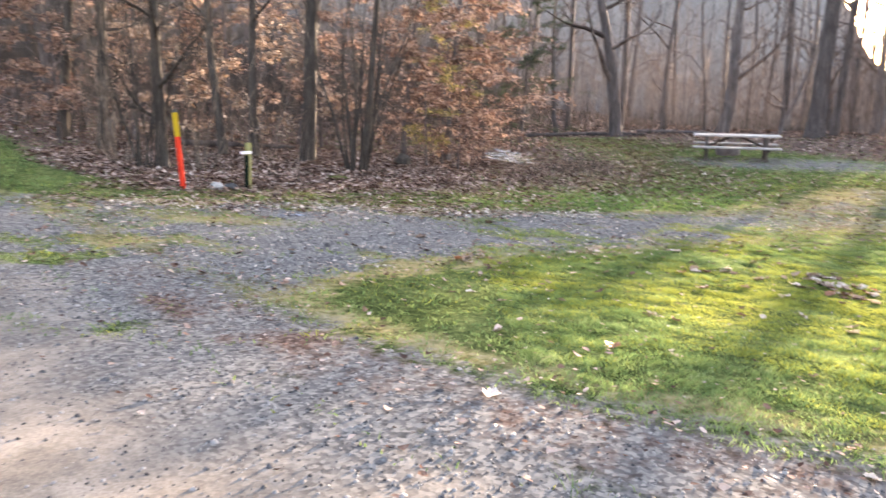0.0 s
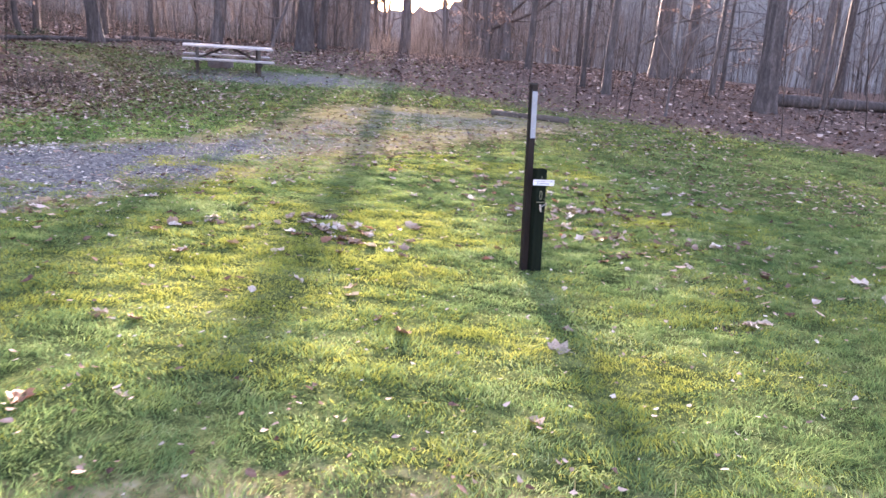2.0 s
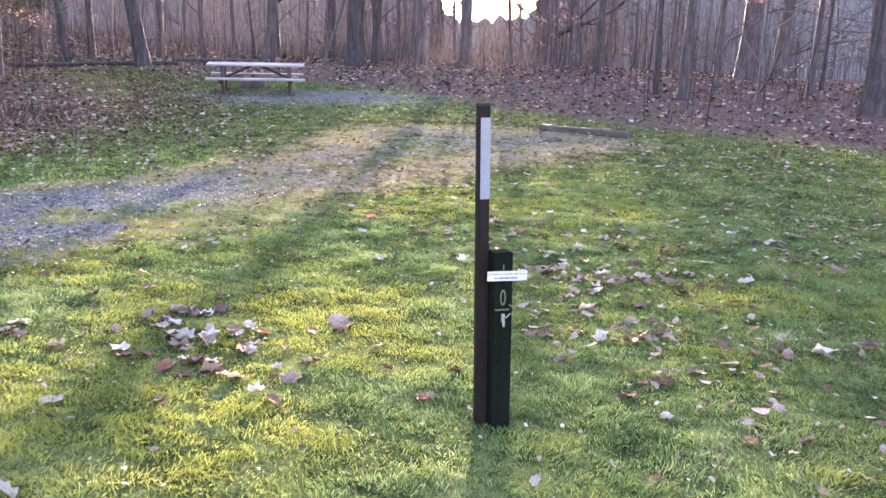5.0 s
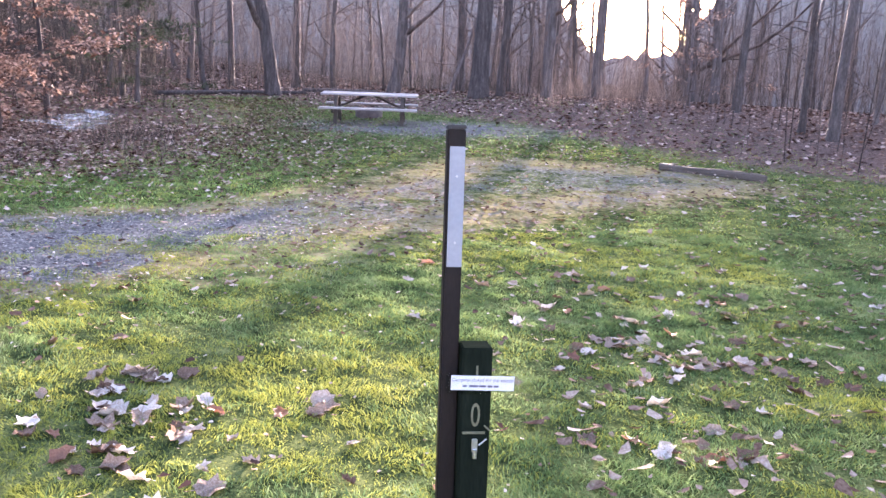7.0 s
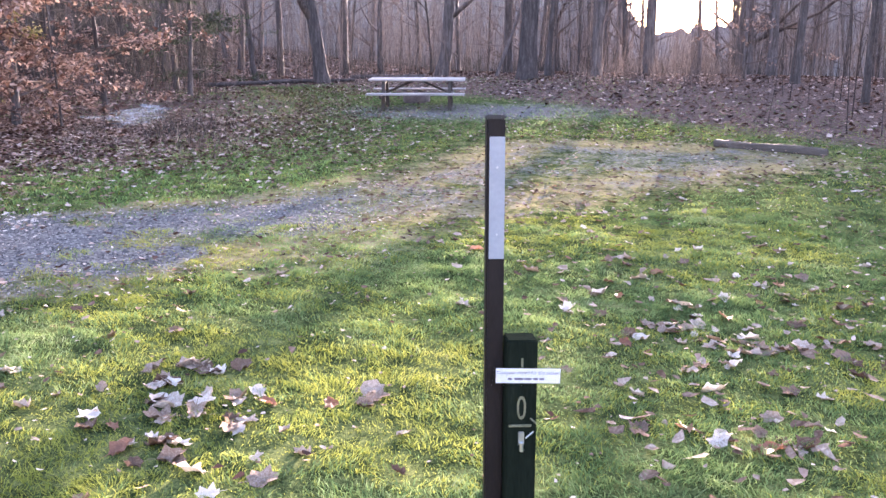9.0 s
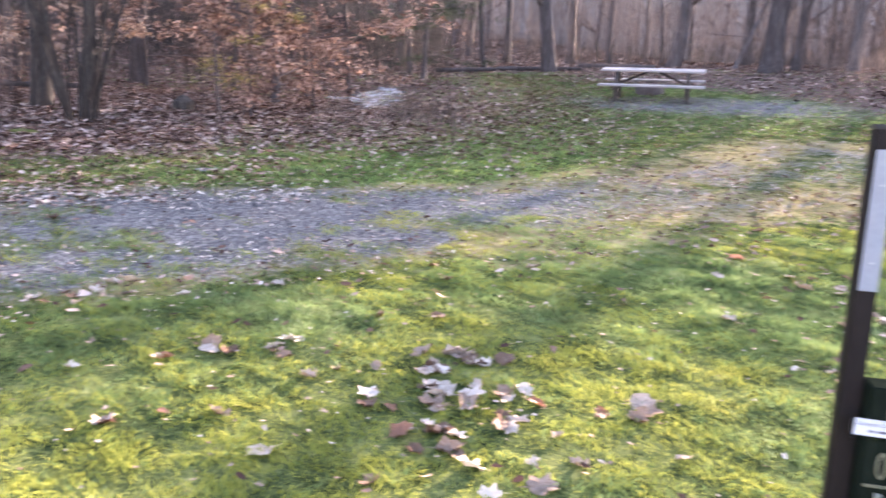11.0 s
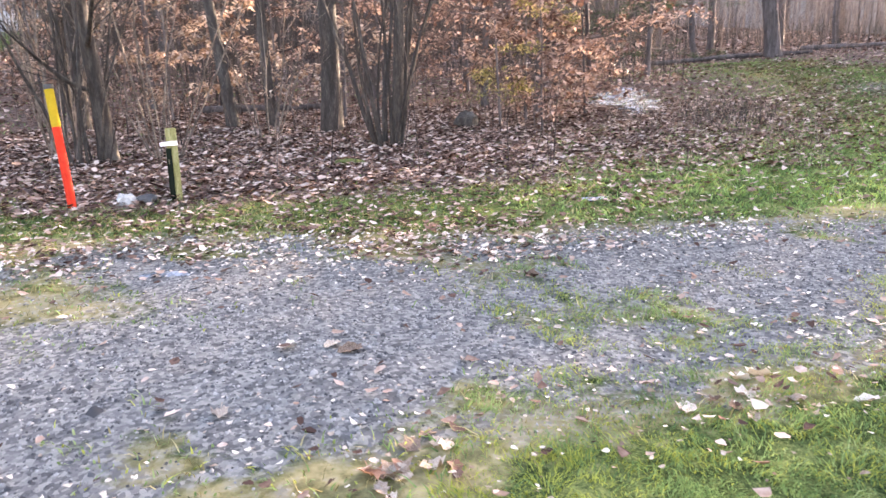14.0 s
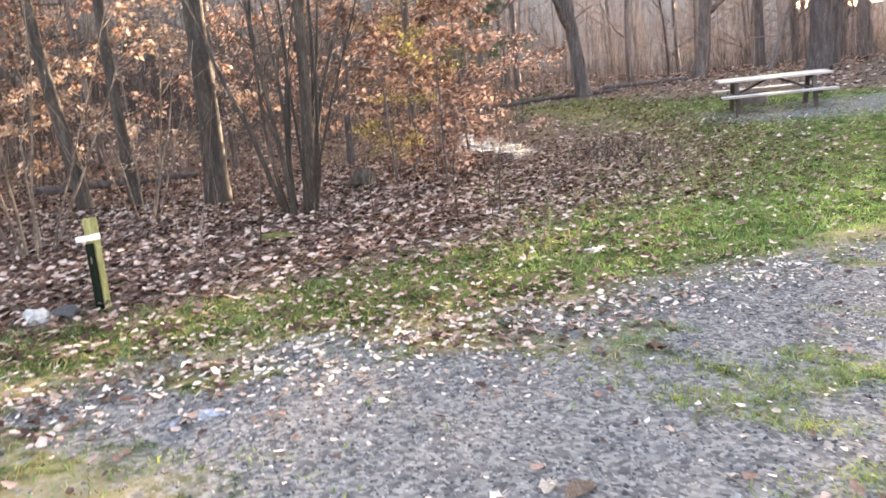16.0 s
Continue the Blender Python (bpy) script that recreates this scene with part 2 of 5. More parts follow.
    mould = ramp(calc("ADD", calc("MULTIPLY", chip_v.outputs[1], 0.35), calc("MULTIPLY", small, 0.65)), [(0.25, (0.035, 0.025, 0.022)), (0.5, (0.1, 0.07, 0.062)), (0.75, (0.21, 0.16, 0.145))])
    tar = ramp(calc("ADD", calc("MULTIPLY", grit, 0.6), calc("MULTIPLY", mid, 0.4)), [(0.3, (0.17, 0.17, 0.175)), (0.7, (0.25, 0.25, 0.255))])
    col = turf
    col = over(col, straw, mask("dry", ((mid, 0.9), (small, 0.7)), 0.2))
    col = over(col, mould, mask("litter", ((mid, 0.5), (small, 0.8)), 0.15))
    col = over(col, stone, mask("gravel", ((big, 0.3), (mid, 0.8), (small, 1.0)), 0.16))
    col = over(col, dust, mask("dust", ((big, 0.5), (mid, 0.8), (small, 0.5)), 0.3))
    col = over(col, tar, mask("tar", ((mid, 0.3),), 0.1))
    link(col, bsdf.inputs["Base Color"])
    bsdf.inputs["Roughness"].default_value = 0.9
    bsdf.inputs["Specular IOR Level"].default_value = 0.0
    bp = n.new("ShaderNodeBump")
    bp.inputs["Strength"].default_value, bp.inputs["Distance"].default_value = 0.1, 0.008
    link(calc("ADD", calc("MULTIPLY", small, 0.6), calc("MULTIPLY", vor.outputs["Distance"], 0.6)), bp.inputs["Height"])
    link(bp.outputs[0], bsdf.inputs["Normal"])
    return m


GROUND = ground_material()

# ---------------------------------------------------------------- lie of the land
LAND = (-0.0243, -0.01983, 0.02067, 0.00118, -0.00211, 0.00154, 0.0000261, 0.0000065, 0.000126, -0.0000373)
DIPS = ((6.0, 7.8, 1.6, -0.08), (4.8, 5.6, 1.5, -0.04), (1.4, 4.6, 1.3, 0.08), (2.0, 24.0, 3.0, -0.1), (-2.5, 17.0, 2.0, 0.07))


def land(x, y):
    """Height of the ground, for numbers or arrays: a shallow bowl that rises to the woods and up the road."""
    x, y = np.asarray(x, float), np.asarray(y, float)
    dx, dy = x - 3, y - 10
    r = np.maximum(np.hypot(dx, dy), 1e-6)
    k = np.where(r < 16, 1, (16 + 8 * np.tanh((r - 16) / 8)) / r)
    a, b = 3 + dx * k, 10 + dy * k
    c = LAND
    z = c[0] + c[1] * a + c[2] * b + c[3] * a * a + c[4] * a * b + c[5] * b * b + c[6] * a ** 3 + c[7] * a * a * b + c[8] * a * b * b + c[9] * b ** 3
    u = np.minimum(-0.8 * x + 0.6 * y - 20, 90)
    z = z + 0.2 * np.log1p(np.exp(np.clip(u, -80, 60) / 2))
    z = z + 0.16 * np.log1p(np.exp(np.clip((y - 31) / 4, -50, 8))) / (1 + np.exp(np.clip((x - 24) / 4, -50, 50)))
    for px, py, rad, h in DIPS:
        z = z + h * np.exp(-((x - px) ** 2 + (y - py) ** 2) / rad ** 2)
    return z


def hz(x, y):
    return float(land(x, y))


def inside(poly, x, y):
    """Signed distance to the edge of a polygon, positive inside, for arrays."""
    x, y = np.asarray(x, float), np.asarray(y, float)
    best, odd = np.full(x.shape, 1e9), np.zeros(x.shape, bool)
    for (ax, ay), (bx, by) in zip(poly, poly[1:] + poly[:1]):
        vx, vy = bx - ax, by - ay
        t = np.clip(((x - ax) * vx + (y - ay) * vy) / (vx * vx + vy * vy), 0, 1)
        best = np.minimum(best, np.hypot(x - ax - t * vx, y - ay - t * vy))
        if ay != by:
            odd ^= ((ay > y) != (by > y)) & (x < (bx - ax) * (y - ay) / (by - ay) + ax)
    return np.where(odd, best, -best)


ROAD = [(60, -0.5), (20, 0.6), (8, 1.5), (4, 2.2), (3, 2.68), (2.1, 3.36), (1.2, 3.72), (0.36, 4.2), (-0.6, 5.05), (-1.1, 5.55), (-2.4, 6.95), (-3.6, 8.05), (-5.4, 9.7), (-12.2, 15.5),
        (-16.7, 20.8), (-21.7, 27.8), (-24, 31.7), (-26, 35.7), (-27.3, 39), (-31, 48), (-44, 70), (-52, 70), (-35, 48), (-31, 41), (-30.5, 36), (-30.9, 30), (-27, 22), (-16, 9), (-8, 2.5), (-4, -1.5), (2, -3.2), (10, -4), (60, -5)]
TRACK = [(-1.3, 5.6), (-0.35, 6.9), (0.41, 7.58), (0.96, 7.98), (1.75, 8.32), (2.35, 8.72), (2.9, 9.1), (3.6, 9.35), (4.4, 9.7), (5.4, 10.3), (6.1, 10.9), (7.4, 11.3), (8.4, 11.8),
         (10.5, 12.5), (12.9, 13.2), (13.1, 14.2), (12.3, 15.3), (10.8, 16.4), (8.9, 16.9), (7.2, 14.8), (5.2, 12.9), (4, 12.15), (2.43, 11.6), (0.97, 11.2), (-0.46, 10.8),
         (-2, 10.6), (-3.3, 10.05), (-5.2, 9.8), (-3.0, 7.4)]
CLEARING = [(-4.1, 11.1), (-2.67, 11.62), (-1, 12.42), (0.65, 13.2), (2.1, 14.3), (3.2, 14.9), (4.26, 16.5), (5.0, 18.7), (5.6, 21.5), (6.1, 26), (5.6, 30), (5.2, 33.5), (7.5, 32.5), (8.6, 28),
            (11.2, 25.2), (12.7, 22.3), (13.2, 18.8), (14.4, 15.0), (15.6, 12.4), (16.5, 10.4), (17.2, 8.5), (20, 3), (26, -8), (30, -60), (-38, -60), (-35, 10), (-33.5, 28), (-32.6, 36), (-33.2, 42), (-52, 74), (-44, 74), (-29, 45), (-16, 25), (-9.5, 17.5), (-6.6, 13.2)]


def frost(x, y, s, seed):
    """Cheap smooth noise in -1..1 from a few sines."""
    return (np.sin(x * s + seed + 1.3 * np.sin(y * s * 0.7 + seed)) + np.sin(y * s * 1.3 - seed * 2 + np.sin(x * s * 0.6))
            + 0.6 * np.sin((x + y) * s * 2.1 + seed * 3)) / 2.6


def covers(x, y):
    """How much gravel, stone dust, dry grass, leaf mould and asphalt lies at a place (0.5 is the edge)."""
    def soft(d, w):
        return np.clip(0.5 + d / (2 * w), 0, 1)
    x, y = np.asarray(x, float), np.asarray(y, float)
    track, road, open_ = inside(TRACK, x, y), inside(ROAD, x, y), inside(CLEARING, x, y)
    along = np.clip((x - 2.9 + 0.7 * frost(x, y, 1.1, 6)) / 2.4, 0, 1)
    gravel = np.maximum(soft(track - 0.15 * frost(x, y, 1.7, 2), 0.6) * (1 - 0.5 * along), soft(road, 0.4))
    tongue = np.clip(1.2 - np.hypot((x + 2.7) / 1.7, (y - 8.95) / 0.55), 0, 1)
    gravel = gravel * (1 - 0.65 * tongue)
    worn = np.clip(1.5 * frost(x, y, 1.7, 7) + 1.1 * frost(x, y, 5.1, 5) + 0.7 * frost(x, y, 11.0, 3) - 0.05, 0, 1) * (y > 4.5) * soft(1.6 - track, 1.4)
    gravel = gravel * (1 - 0.7 * worn)
    pad = 1 - np.hypot((x - 9.9) / 2.6, (y - 21.9 + 0.25 * (x - 9.9)) / 1.5)
    gravel = np.maximum(gravel, np.clip(0.5 + 0.35 * pad, 0, 0.66))
    dust = soft(inside(ROAD, x, y) - 1.45 - 0.35 * frost(x, y, 0.9, 4), 0.5) * 0.92 * np.clip((9 - y) / 4 + 0.5, 0, 1) * (x > -9)
    dry = np.clip(0.74 + 0.01 * along - np.abs(track - 0.05 - 0.5 * along) / (0.65 + 1.5 * along), 0, 1)
    dry = np.maximum(dry, 0.9 * tongue)
    band = np.exp(-((road - 0.55) / 0.5) ** 2) * (x > -3) * (x < 9) * (y < 6.5)
    gravel = gravel * (1 - 0.42 * band)
    dry = np.maximum(dry, 0.75 * worn * (track > -0.3))
    dry = np.maximum(dry, np.clip(0.66 - np.abs(road + 0.1) / 0.6, 0, 1))
    dry = np.maximum(dry, np.clip(0.52 - np.abs(open_ + 0.1) / 0.6, 0, 1))
    litter = soft(-open_ - 0.05, 0.5 + 0.9 * np.clip((x - 0.3) / 2, 0, 1))
    litter = np.maximum(litter, 0.9 * band)
    tar = soft(road - 0.2, 0.4) * np.clip((-x - 8.5) / 2, 0, 1)
    return gravel, dust, dry, litter, tar


# ---------------------------------------------------------------- mesh helpers
def mesh_object(name, verts, faces, mat, parent=None, smooth=False):
    me = bpy.data.meshes.new(name)
    me.from_pydata(verts, [], faces)
    me.materials.append(mat)
    if smooth:
        me.polygons.foreach_set("use_smooth", [True] * len(me.polygons))
    ob = new(name, me)
    ob.parent = parent
    return ob


def fast_mesh(name, verts, tris, mat, parent=None):
    """One mesh from arrays of points and triangles."""
    verts, tris = np.asarray(verts, np.float32).reshape(-1, 3), np.asarray(tris, np.int32).reshape(-1, 3)
    me = bpy.data.meshes.new(name)
    me.vertices.add(len(verts))
    me.vertices.foreach_set("co", verts.ravel())
    me.loops.add(tris.size)
    me.loops.foreach_set("vertex_index", tris.ravel())
    me.polygons.add(len(tris))
    me.polygons.foreach_set("loop_start", np.arange(0, tris.size, 3, dtype=np.int32))
    me.polygons.foreach_set("loop_total", np.full(len(tris), 3, np.int32))
    me.update(calc_edges=True)
    me.materials.append(mat)
    ob = new(name, me)
    ob.parent = parent
    return ob


def part(name, bm, mat, parent=None, label=""):
    me = bpy.data.meshes.new(name)
    bm.to_mesh(me)
    bm.free()
    me.materials.append(mat)
    ob = new(name, me)
    ob.parent = parent
    return tagged(ob, label)


def box(sx, sy, sz, m=Matrix(), bevel=0.006, segments=2):
    bm = bmesh.new()
    bmesh.ops.create_cube(bm, size=1, matrix=Matrix.Diagonal((sx, sy, sz, 1)))
    if bevel:
        bmesh.ops.bevel(bm, geom=bm.edges[:], offset=bevel, segments=segments, affect="EDGES")
    bmesh.ops.transform(bm, matrix=m, verts=bm.verts[:])
    return bm


def rod(a, b, radius, sides=10):
    """A round bar from a to b."""
    a, b = Vector(a), Vector(b)
    bm = bmesh.new()
    m = Matrix.Translation((a + b) / 2) @ (b - a).to_track_quat("Z", "Y").to_matrix().to_4x4()
    bmesh.ops.create_cone(bm, cap_ends=True, segments=sides, radius1=radius, radius2=radius, depth=(b - a).length, matrix=m)
    return bm


class Tubes:
    """Collects tapered tubes along lines into one mesh."""
    def __init__(self):
        self.v, self.f = [], []

    def add(self, pts, radii, sides=6):
        base = len(self.v)
        for i, p in enumerate(pts):
            d = (pts[min(i + 1, len(pts) - 1)] - pts[max(i - 1, 0)]).normalized()
            s = d.cross(Vector((0.31, 0.95, 0.05))).normalized()
            q = d.cross(s)
            for k in range(sides):
                a = 2 * math.pi * k / sides
                self.v.append(p + (s * math.cos(a) + q * math.sin(a)) * radii[i])
        for i in range(len(pts) - 1):
            for k in range(sides):
                a, b = base + i * sides + k, base + i * sides + (k + 1) % sides
                self.f.append((a, b, b + sides, a + sides))

    def make(self, name, mat, parent=None, smooth=True):
        return mesh_object(name, self.v, self.f, mat, parent, smooth)


def wander(rng, start, way, length, steps, bend, lift=0.0):
    """Points of a crooked branch."""
    p, d, out = Vector(start), Vector(way).normalized(), [Vector(start)]
    for _ in range(steps):
        d = (d + Vector((rng.gauss(0, bend), rng.gauss(0, bend), rng.gauss(0, bend) + lift))).normalized()
        p = p + d * (length / steps)
        out.append(p)
    return out


def tree_parts(rng, height, diameter, lean=(0, 0), first=0.3, limbs=14, mat=BARK, name="tree", crook=0.05, twigs=5, sides=9):
    """A bare tree: tapered trunk with root flare, and a crown of limbs that fork into twigs."""
    tree = new(name)
    trunk, crown = Tubes(), Tubes()
    steps = 11
    pts = [Vector((0, 0, -0.15))]
    p = Vector((0, 0, -0.15))
    d = Vector((lean[0], lean[1], 1)).normalized()
    for i in range(steps):
        d = (d + Vector((rng.gauss(0, crook), rng.gauss(0, crook), 0.06))).normalized()
        p = p + d * (height * (0.035 if i < 2 else 0.93 / (steps - 2)))
        pts.append(p)
    radii = [diameter / 2 * (1.45 if i == 0 else 1.14 if i == 1 else 1.0 if i == 2 else max(0.06, 1 - 0.93 * (i - 2) / (steps - 2))) for i in range(steps + 1)]
    trunk.add(pts, radii, sides)
    for j in range(limbs):
        h = first + (0.97 - first) * (j + rng.random()) / limbs
        x = h * steps
        i = min(int(x), steps - 1)
        at = pts[i].lerp(pts[i + 1], x - i)
        r = radii[i] * rng.uniform(0.35, 0.55)
        a = rng.uniform(0, 2 * math.pi)
        up = rng.uniform(0.25, 0.95)
        length = height * rng.uniform(0.14, 0.26) * (1.25 - 0.75 * h)
        limb = wander(rng, at, (math.cos(a), math.sin(a), up), length, 5, 0.16, 0.05)
        crown.add(limb, [r * (1 - 0.17 * k) for k in range(6)], 4)
        for _ in range(twigs):
            k = rng.randint(1, 5)
            w = (limb[k] - limb[k - 1]).normalized() + Vector((rng.gauss(0, 0.6), rng.gauss(0, 0.6), rng.gauss(0.15, 0.5)))
            tw = wander(rng, limb[k], w, length * rng.uniform(0.25, 0.55), 3, 0.2, 0.05)
            rr = max(0.006, r * 0.32)
            crown.add(tw, [rr, rr * 0.7, rr * 0.5, rr * 0.25], 3)
            for _ in range(1 if sides < 9 else 2):
                w2 = (tw[2] - tw[1]).normalized() + Vector((rng.gauss(0, 0.6), rng.gauss(0, 0.6), rng.gauss(0.1, 0.4)))
                t2 = wander(rng, tw[rng.randint(1, 2)], w2, length * rng.uniform(0.15, 0.3), 2, 0.2)
                crown.add(t2, [rr * 0.5, rr * 0.4, rr * 0.2], 3)
    trunk.make("trunk", mat, tree)
    crown.make("crown", TWIG if mat is BARK else mat, tree)
    return tree


def leaves_on(rng, points, size, droop=0.6, spread=0.1):
    """Folded leaves at the given points, as arrays of points and triangles."""
    v, f = [], []
    for p in points:
        p = Vector(p) + Vector((rng.gauss(0, spread), rng.gauss(0, spread), rng.gauss(0, spread)))
        a = rng.uniform(0, 2 * math.pi)
        s = size * rng.uniform(0.6, 1.3)
        along = Vector((math.cos(a), math.sin(a), -droop + rng.gauss(0, 0.35))).normalized() * s
        side = along.cross(Vector((rng.gauss(0, 0.4), rng.gauss(0, 0.4), 1))).normalized() * s * 0.27
        fold = side.cross(along).normalized() * s * 0.08
        b = len(v)
        v += [p, p + along * 0.45 + side + fold, p + along, p + along * 0.45 - side + fold]
        f += [(b, b + 1, b + 2), (b, b + 2, b + 3)]
    return v, f

# ---------------------------------------------------------------- the ground sheet
def spaced(lo, hi, step, far, growth=1.16):
    """Even steps between lo and hi, then ever wider ones out to far."""
    mid = list(np.arange(lo, hi + step / 2, step))
    s = step
    a, b = lo, hi
    low, high = [], []
    while a > -far:
        s *= growth
        a, b = a - s, b + s
        low.append(a)
        high.append(b)
    return np.array(low[::-1] + mid + high)


gx, gy = spaced(-12, 15, 0.15, 1500, 1.11), spaced(1.5, 26, 0.15, 1500, 1.11)
GX, GY = np.meshgrid(gx, gy)
GZ = land(GX, GY)
near = np.exp(-((GX - 4) ** 2 + (GY - 12) ** 2) / 900)
GZ = GZ + near * (0.012 * frost(GX, GY, 2.1, 1) + 0.006 * frost(GX, GY, 5.3, 2))
hole = np.exp(-((GX - 5.12) ** 2 + (GY - 4.2) ** 2) / 0.09 ** 2)
GZ = GZ - 0.1 * hole
nx, ny = len(gx), len(gy)
idx = np.arange(nx * ny).reshape(ny, nx)
quads = np.stack([idx[:-1, :-1], idx[:-1, 1:], idx[1:, 1:], idx[1:, :-1]], -1).reshape(-1, 4)
tri = np.concatenate([quads[:, [0, 1, 2]], quads[:, [0, 2, 3]]])
ground = fast_mesh("ground", np.stack([GX, GY, GZ], -1).reshape(-1, 3), tri, GROUND)
tagged(ground, "mossy lawn, grey gravel track and leaf-covered woodland floor", "ground", kind="structure")
ground.data.polygons.foreach_set("use_smooth", [True] * len(ground.data.polygons))
for key, values in zip(("gravel", "dust", "dry", "litter", "tar"), covers(GX, GY)):
    at = ground.data.attributes.new(key, "FLOAT", "POINT")
    at.data.foreach_set("value", values.astype(np.float32).ravel())

# wooded ridge all round, low where the sun comes in
ring_v, ring_f = [], []
SEG = 720
for i in range(SEG):
    a = 2 * math.pi * i / SEG
    off = (math.degrees(a) - SUN_AZ + 180) % 360 - 180
    s = min(1, max(0, (abs(off) - 2.0) / 7))
    top = 17 + 33 * s * s * (3 - 2 * s) + 2.0 * math.sin(a * 9) + 1.2 * math.sin(a * 23) + 0.5 * math.sin(i * 1.9) + 0.4 * math.sin(i * 2.63) + 3 * s * math.sin(i * 0.83)
    for r, z in ((150, -1), (170, top * 0.55), (200, top * 0.85), (240, top)):
        ring_v.append((4 + r * math.sin(a), 12 + r * math.cos(a), z + 1.5 + 0.8 * math.sin(i * 2.7)))
for i in range(SEG):
    for k in range(3):
        a, b = i * 4 + k, ((i + 1) % SEG) * 4 + k
        ring_f.append((a, b, b + 1, a + 1))
tagged(mesh_object("backdrop", ring_v, ring_f, RIDGE, None, True), "distant wooded ridge in winter brown, colour paled for haze", "ridge", kind="structure")

# ---------------------------------------------------------------- posts beside the track
def text_mesh(words, size, mat, m, parent, name="lettering"):
    cu = bpy.data.curves.new(name, "FONT")
    cu.body, cu.size, cu.align_x, cu.align_y, cu.extrude = words, size, "CENTER", "CENTER", 0.0004
    tmp = new(name, cu)
    me = bpy.data.meshes.new_from_object(tmp.evaluated_get(bpy.context.evaluated_depsgraph_get()))
    bpy.data.objects.remove(tmp)
    bpy.data.curves.remove(cu)
    me.transform(m)
    me.materials.clear()
    me.materials.append(mat)
    ob = new(name, me)
    ob.parent = parent
    return ob


UPRIGHT = pose(0, 0, 0, 90, 0, 0)          # lays writing on a face that looks towards -y


def marker_post():
    p = new("marker_post")
    h, w, d = 1.4, 0.052, 0.044
    part("stake", box(w, d, h + 0.2, pose(0, 0, (h - 0.2) / 2), 0.004), POST_BROWN, p)
    part("cap", box(w + 0.003, d + 0.003, 0.012, pose(0, 0, h + 0.004), 0.003), BLACK, p, "dull black top cap")
    part("reflector", box(w - 0.008, 0.003, 0.345, pose(0.003, -d / 2 - 0.0015, 1.35 - 0.1725), 0.001), REFLECT, p, "pale grey reflective sheet")
    for z in (1.265, 1.075):
        part("rivet", rod((0.003, -d / 2 - 0.002, z), (0.003, -d / 2 - 0.0045, z), 0.003, 8), STEEL, p)
    p.matrix_world = pose(4.7, 5.8, -0.002, -3.3, -0.05, -12)
    return tagged(p, "slim dark brown marker post with a white reflective strip", "marker post")


def site_post():
    p = new("site_post")
    w, h = 0.088, 0.79
    part("post", box(w, w, h + 0.25, pose(0, 0, (h - 0.25) / 2), 0.004), POST_GREEN, p)
    front = -w / 2
    for z, ch in ((0.7, "1"), (0.587, "0")):
        text_mesh(ch, 0.1, CARVED, pose(0.0, front - 0.0006, z) @ Matrix.Diagonal((0.6, 1, 1, 1)) @ UPRIGHT, p, "numeral")
    part("clip_rail", box(0.066, 0.006, 0.007, pose(-0.004, front - 0.003, 0.538), 0.001), CARVED, p, "pale metal strip")
    clip = part("hasp", box(0.017, 0.008, 0.04, pose(0.0, front - 0.004, 0.5), 0.002), STEEL, p, "small bright metal clip")
    part("hook", rod((0.0, front - 0.012, 0.49), (0.0, front - 0.013, 0.465), 0.006), STEEL, clip)
    part("wire", rod((0.012, front - 0.008, 0.502), (0.034, front - 0.01, 0.522), 0.0025), STEEL, clip)
    part("pin", rod((0.026, front - 0.006, 0.561), (0.042, front - 0.008, 0.546), 0.0025), CARVED, clip)
    p.matrix_world = pose(4.763, 5.755, -0.012, -3.2, 0.1, -13)
    return tagged(p, "short square dark green campsite number post in the grass", "post")


def notice(m, words, wide=0.185, high=0.043):
    p = new("notice_strip")
    part("paper", box(wide, 0.0012, high, Matrix(), 0.0004, 1), PAPER, p)
    tape = part("tape", box(wide + 0.07, 0.0006, high + 0.014, pose(0.022, -0.0016, -0.002), 0), TAPE, p, "clear sticky tape over the paper")
    tape.visible_shadow = False
    if words:
        text_mesh(words, 0.0142, INK, pose(-0.0, -0.0009, 0.009) @ UPRIGHT, p)
        for x, w in ((-0.052, 0.012), (-0.026, 0.026), (0.0, 0.02), (0.022, 0.014), (0.04, 0.014)):
            part("faded_word", box(w, 0.0006, 0.006, pose(x, -0.0009, -0.009), 0), INK, p)
    p.matrix_world = m
    return tagged(p, "white printed paper notice taped across the posts", "notice")


marker_post()
site_post()
notice(pose(4.778, 5.741, 0.677, -3.2, 1.5, -13), "Campsite closed for the season")


def far_site_post():
    p = new("site_post")
    w, h = 0.078, 0.75
    part("post", box(w, w, h + 0.2, pose(0, 0, (h - 0.2) / 2), 0.006), MOSSY, p)
    part("number_board", box(w - 0.004, 0.012, 0.52, pose(0, -w / 2 - 0.006, 0.3), 0.003), POST_GREEN, p, "dark green number board")
    part("numeral", box(0.01, 0.002, 0.05, pose(0.0, -w / 2 - 0.013, 0.43), 0), CARVED, p)
    m = pose(-2.86, 11.96, hz(-2.86, 11.96) - 0.05, -2, -1.2, -22)
    p.matrix_world = m
    n = new("notice_strip")
    part("paper", box(0.15, 0.0015, 0.04, Matrix(), 0.0004, 1), PAPER, n)
    part("paper_fold", box(0.0015, 0.09, 0.045, pose(0.0755, 0.0445, 0), 0.0004, 1), PAPER, n)
    n.matrix_world = m @ pose(-0.034, -w / 2 - 0.017, 0.6, 0, -4, 0)
    tagged(n, "white paper notice taped round a mossy post", "notice")
    return tagged(p, "square campsite number post green with moss at the wood edge", "post")


far_site_post()


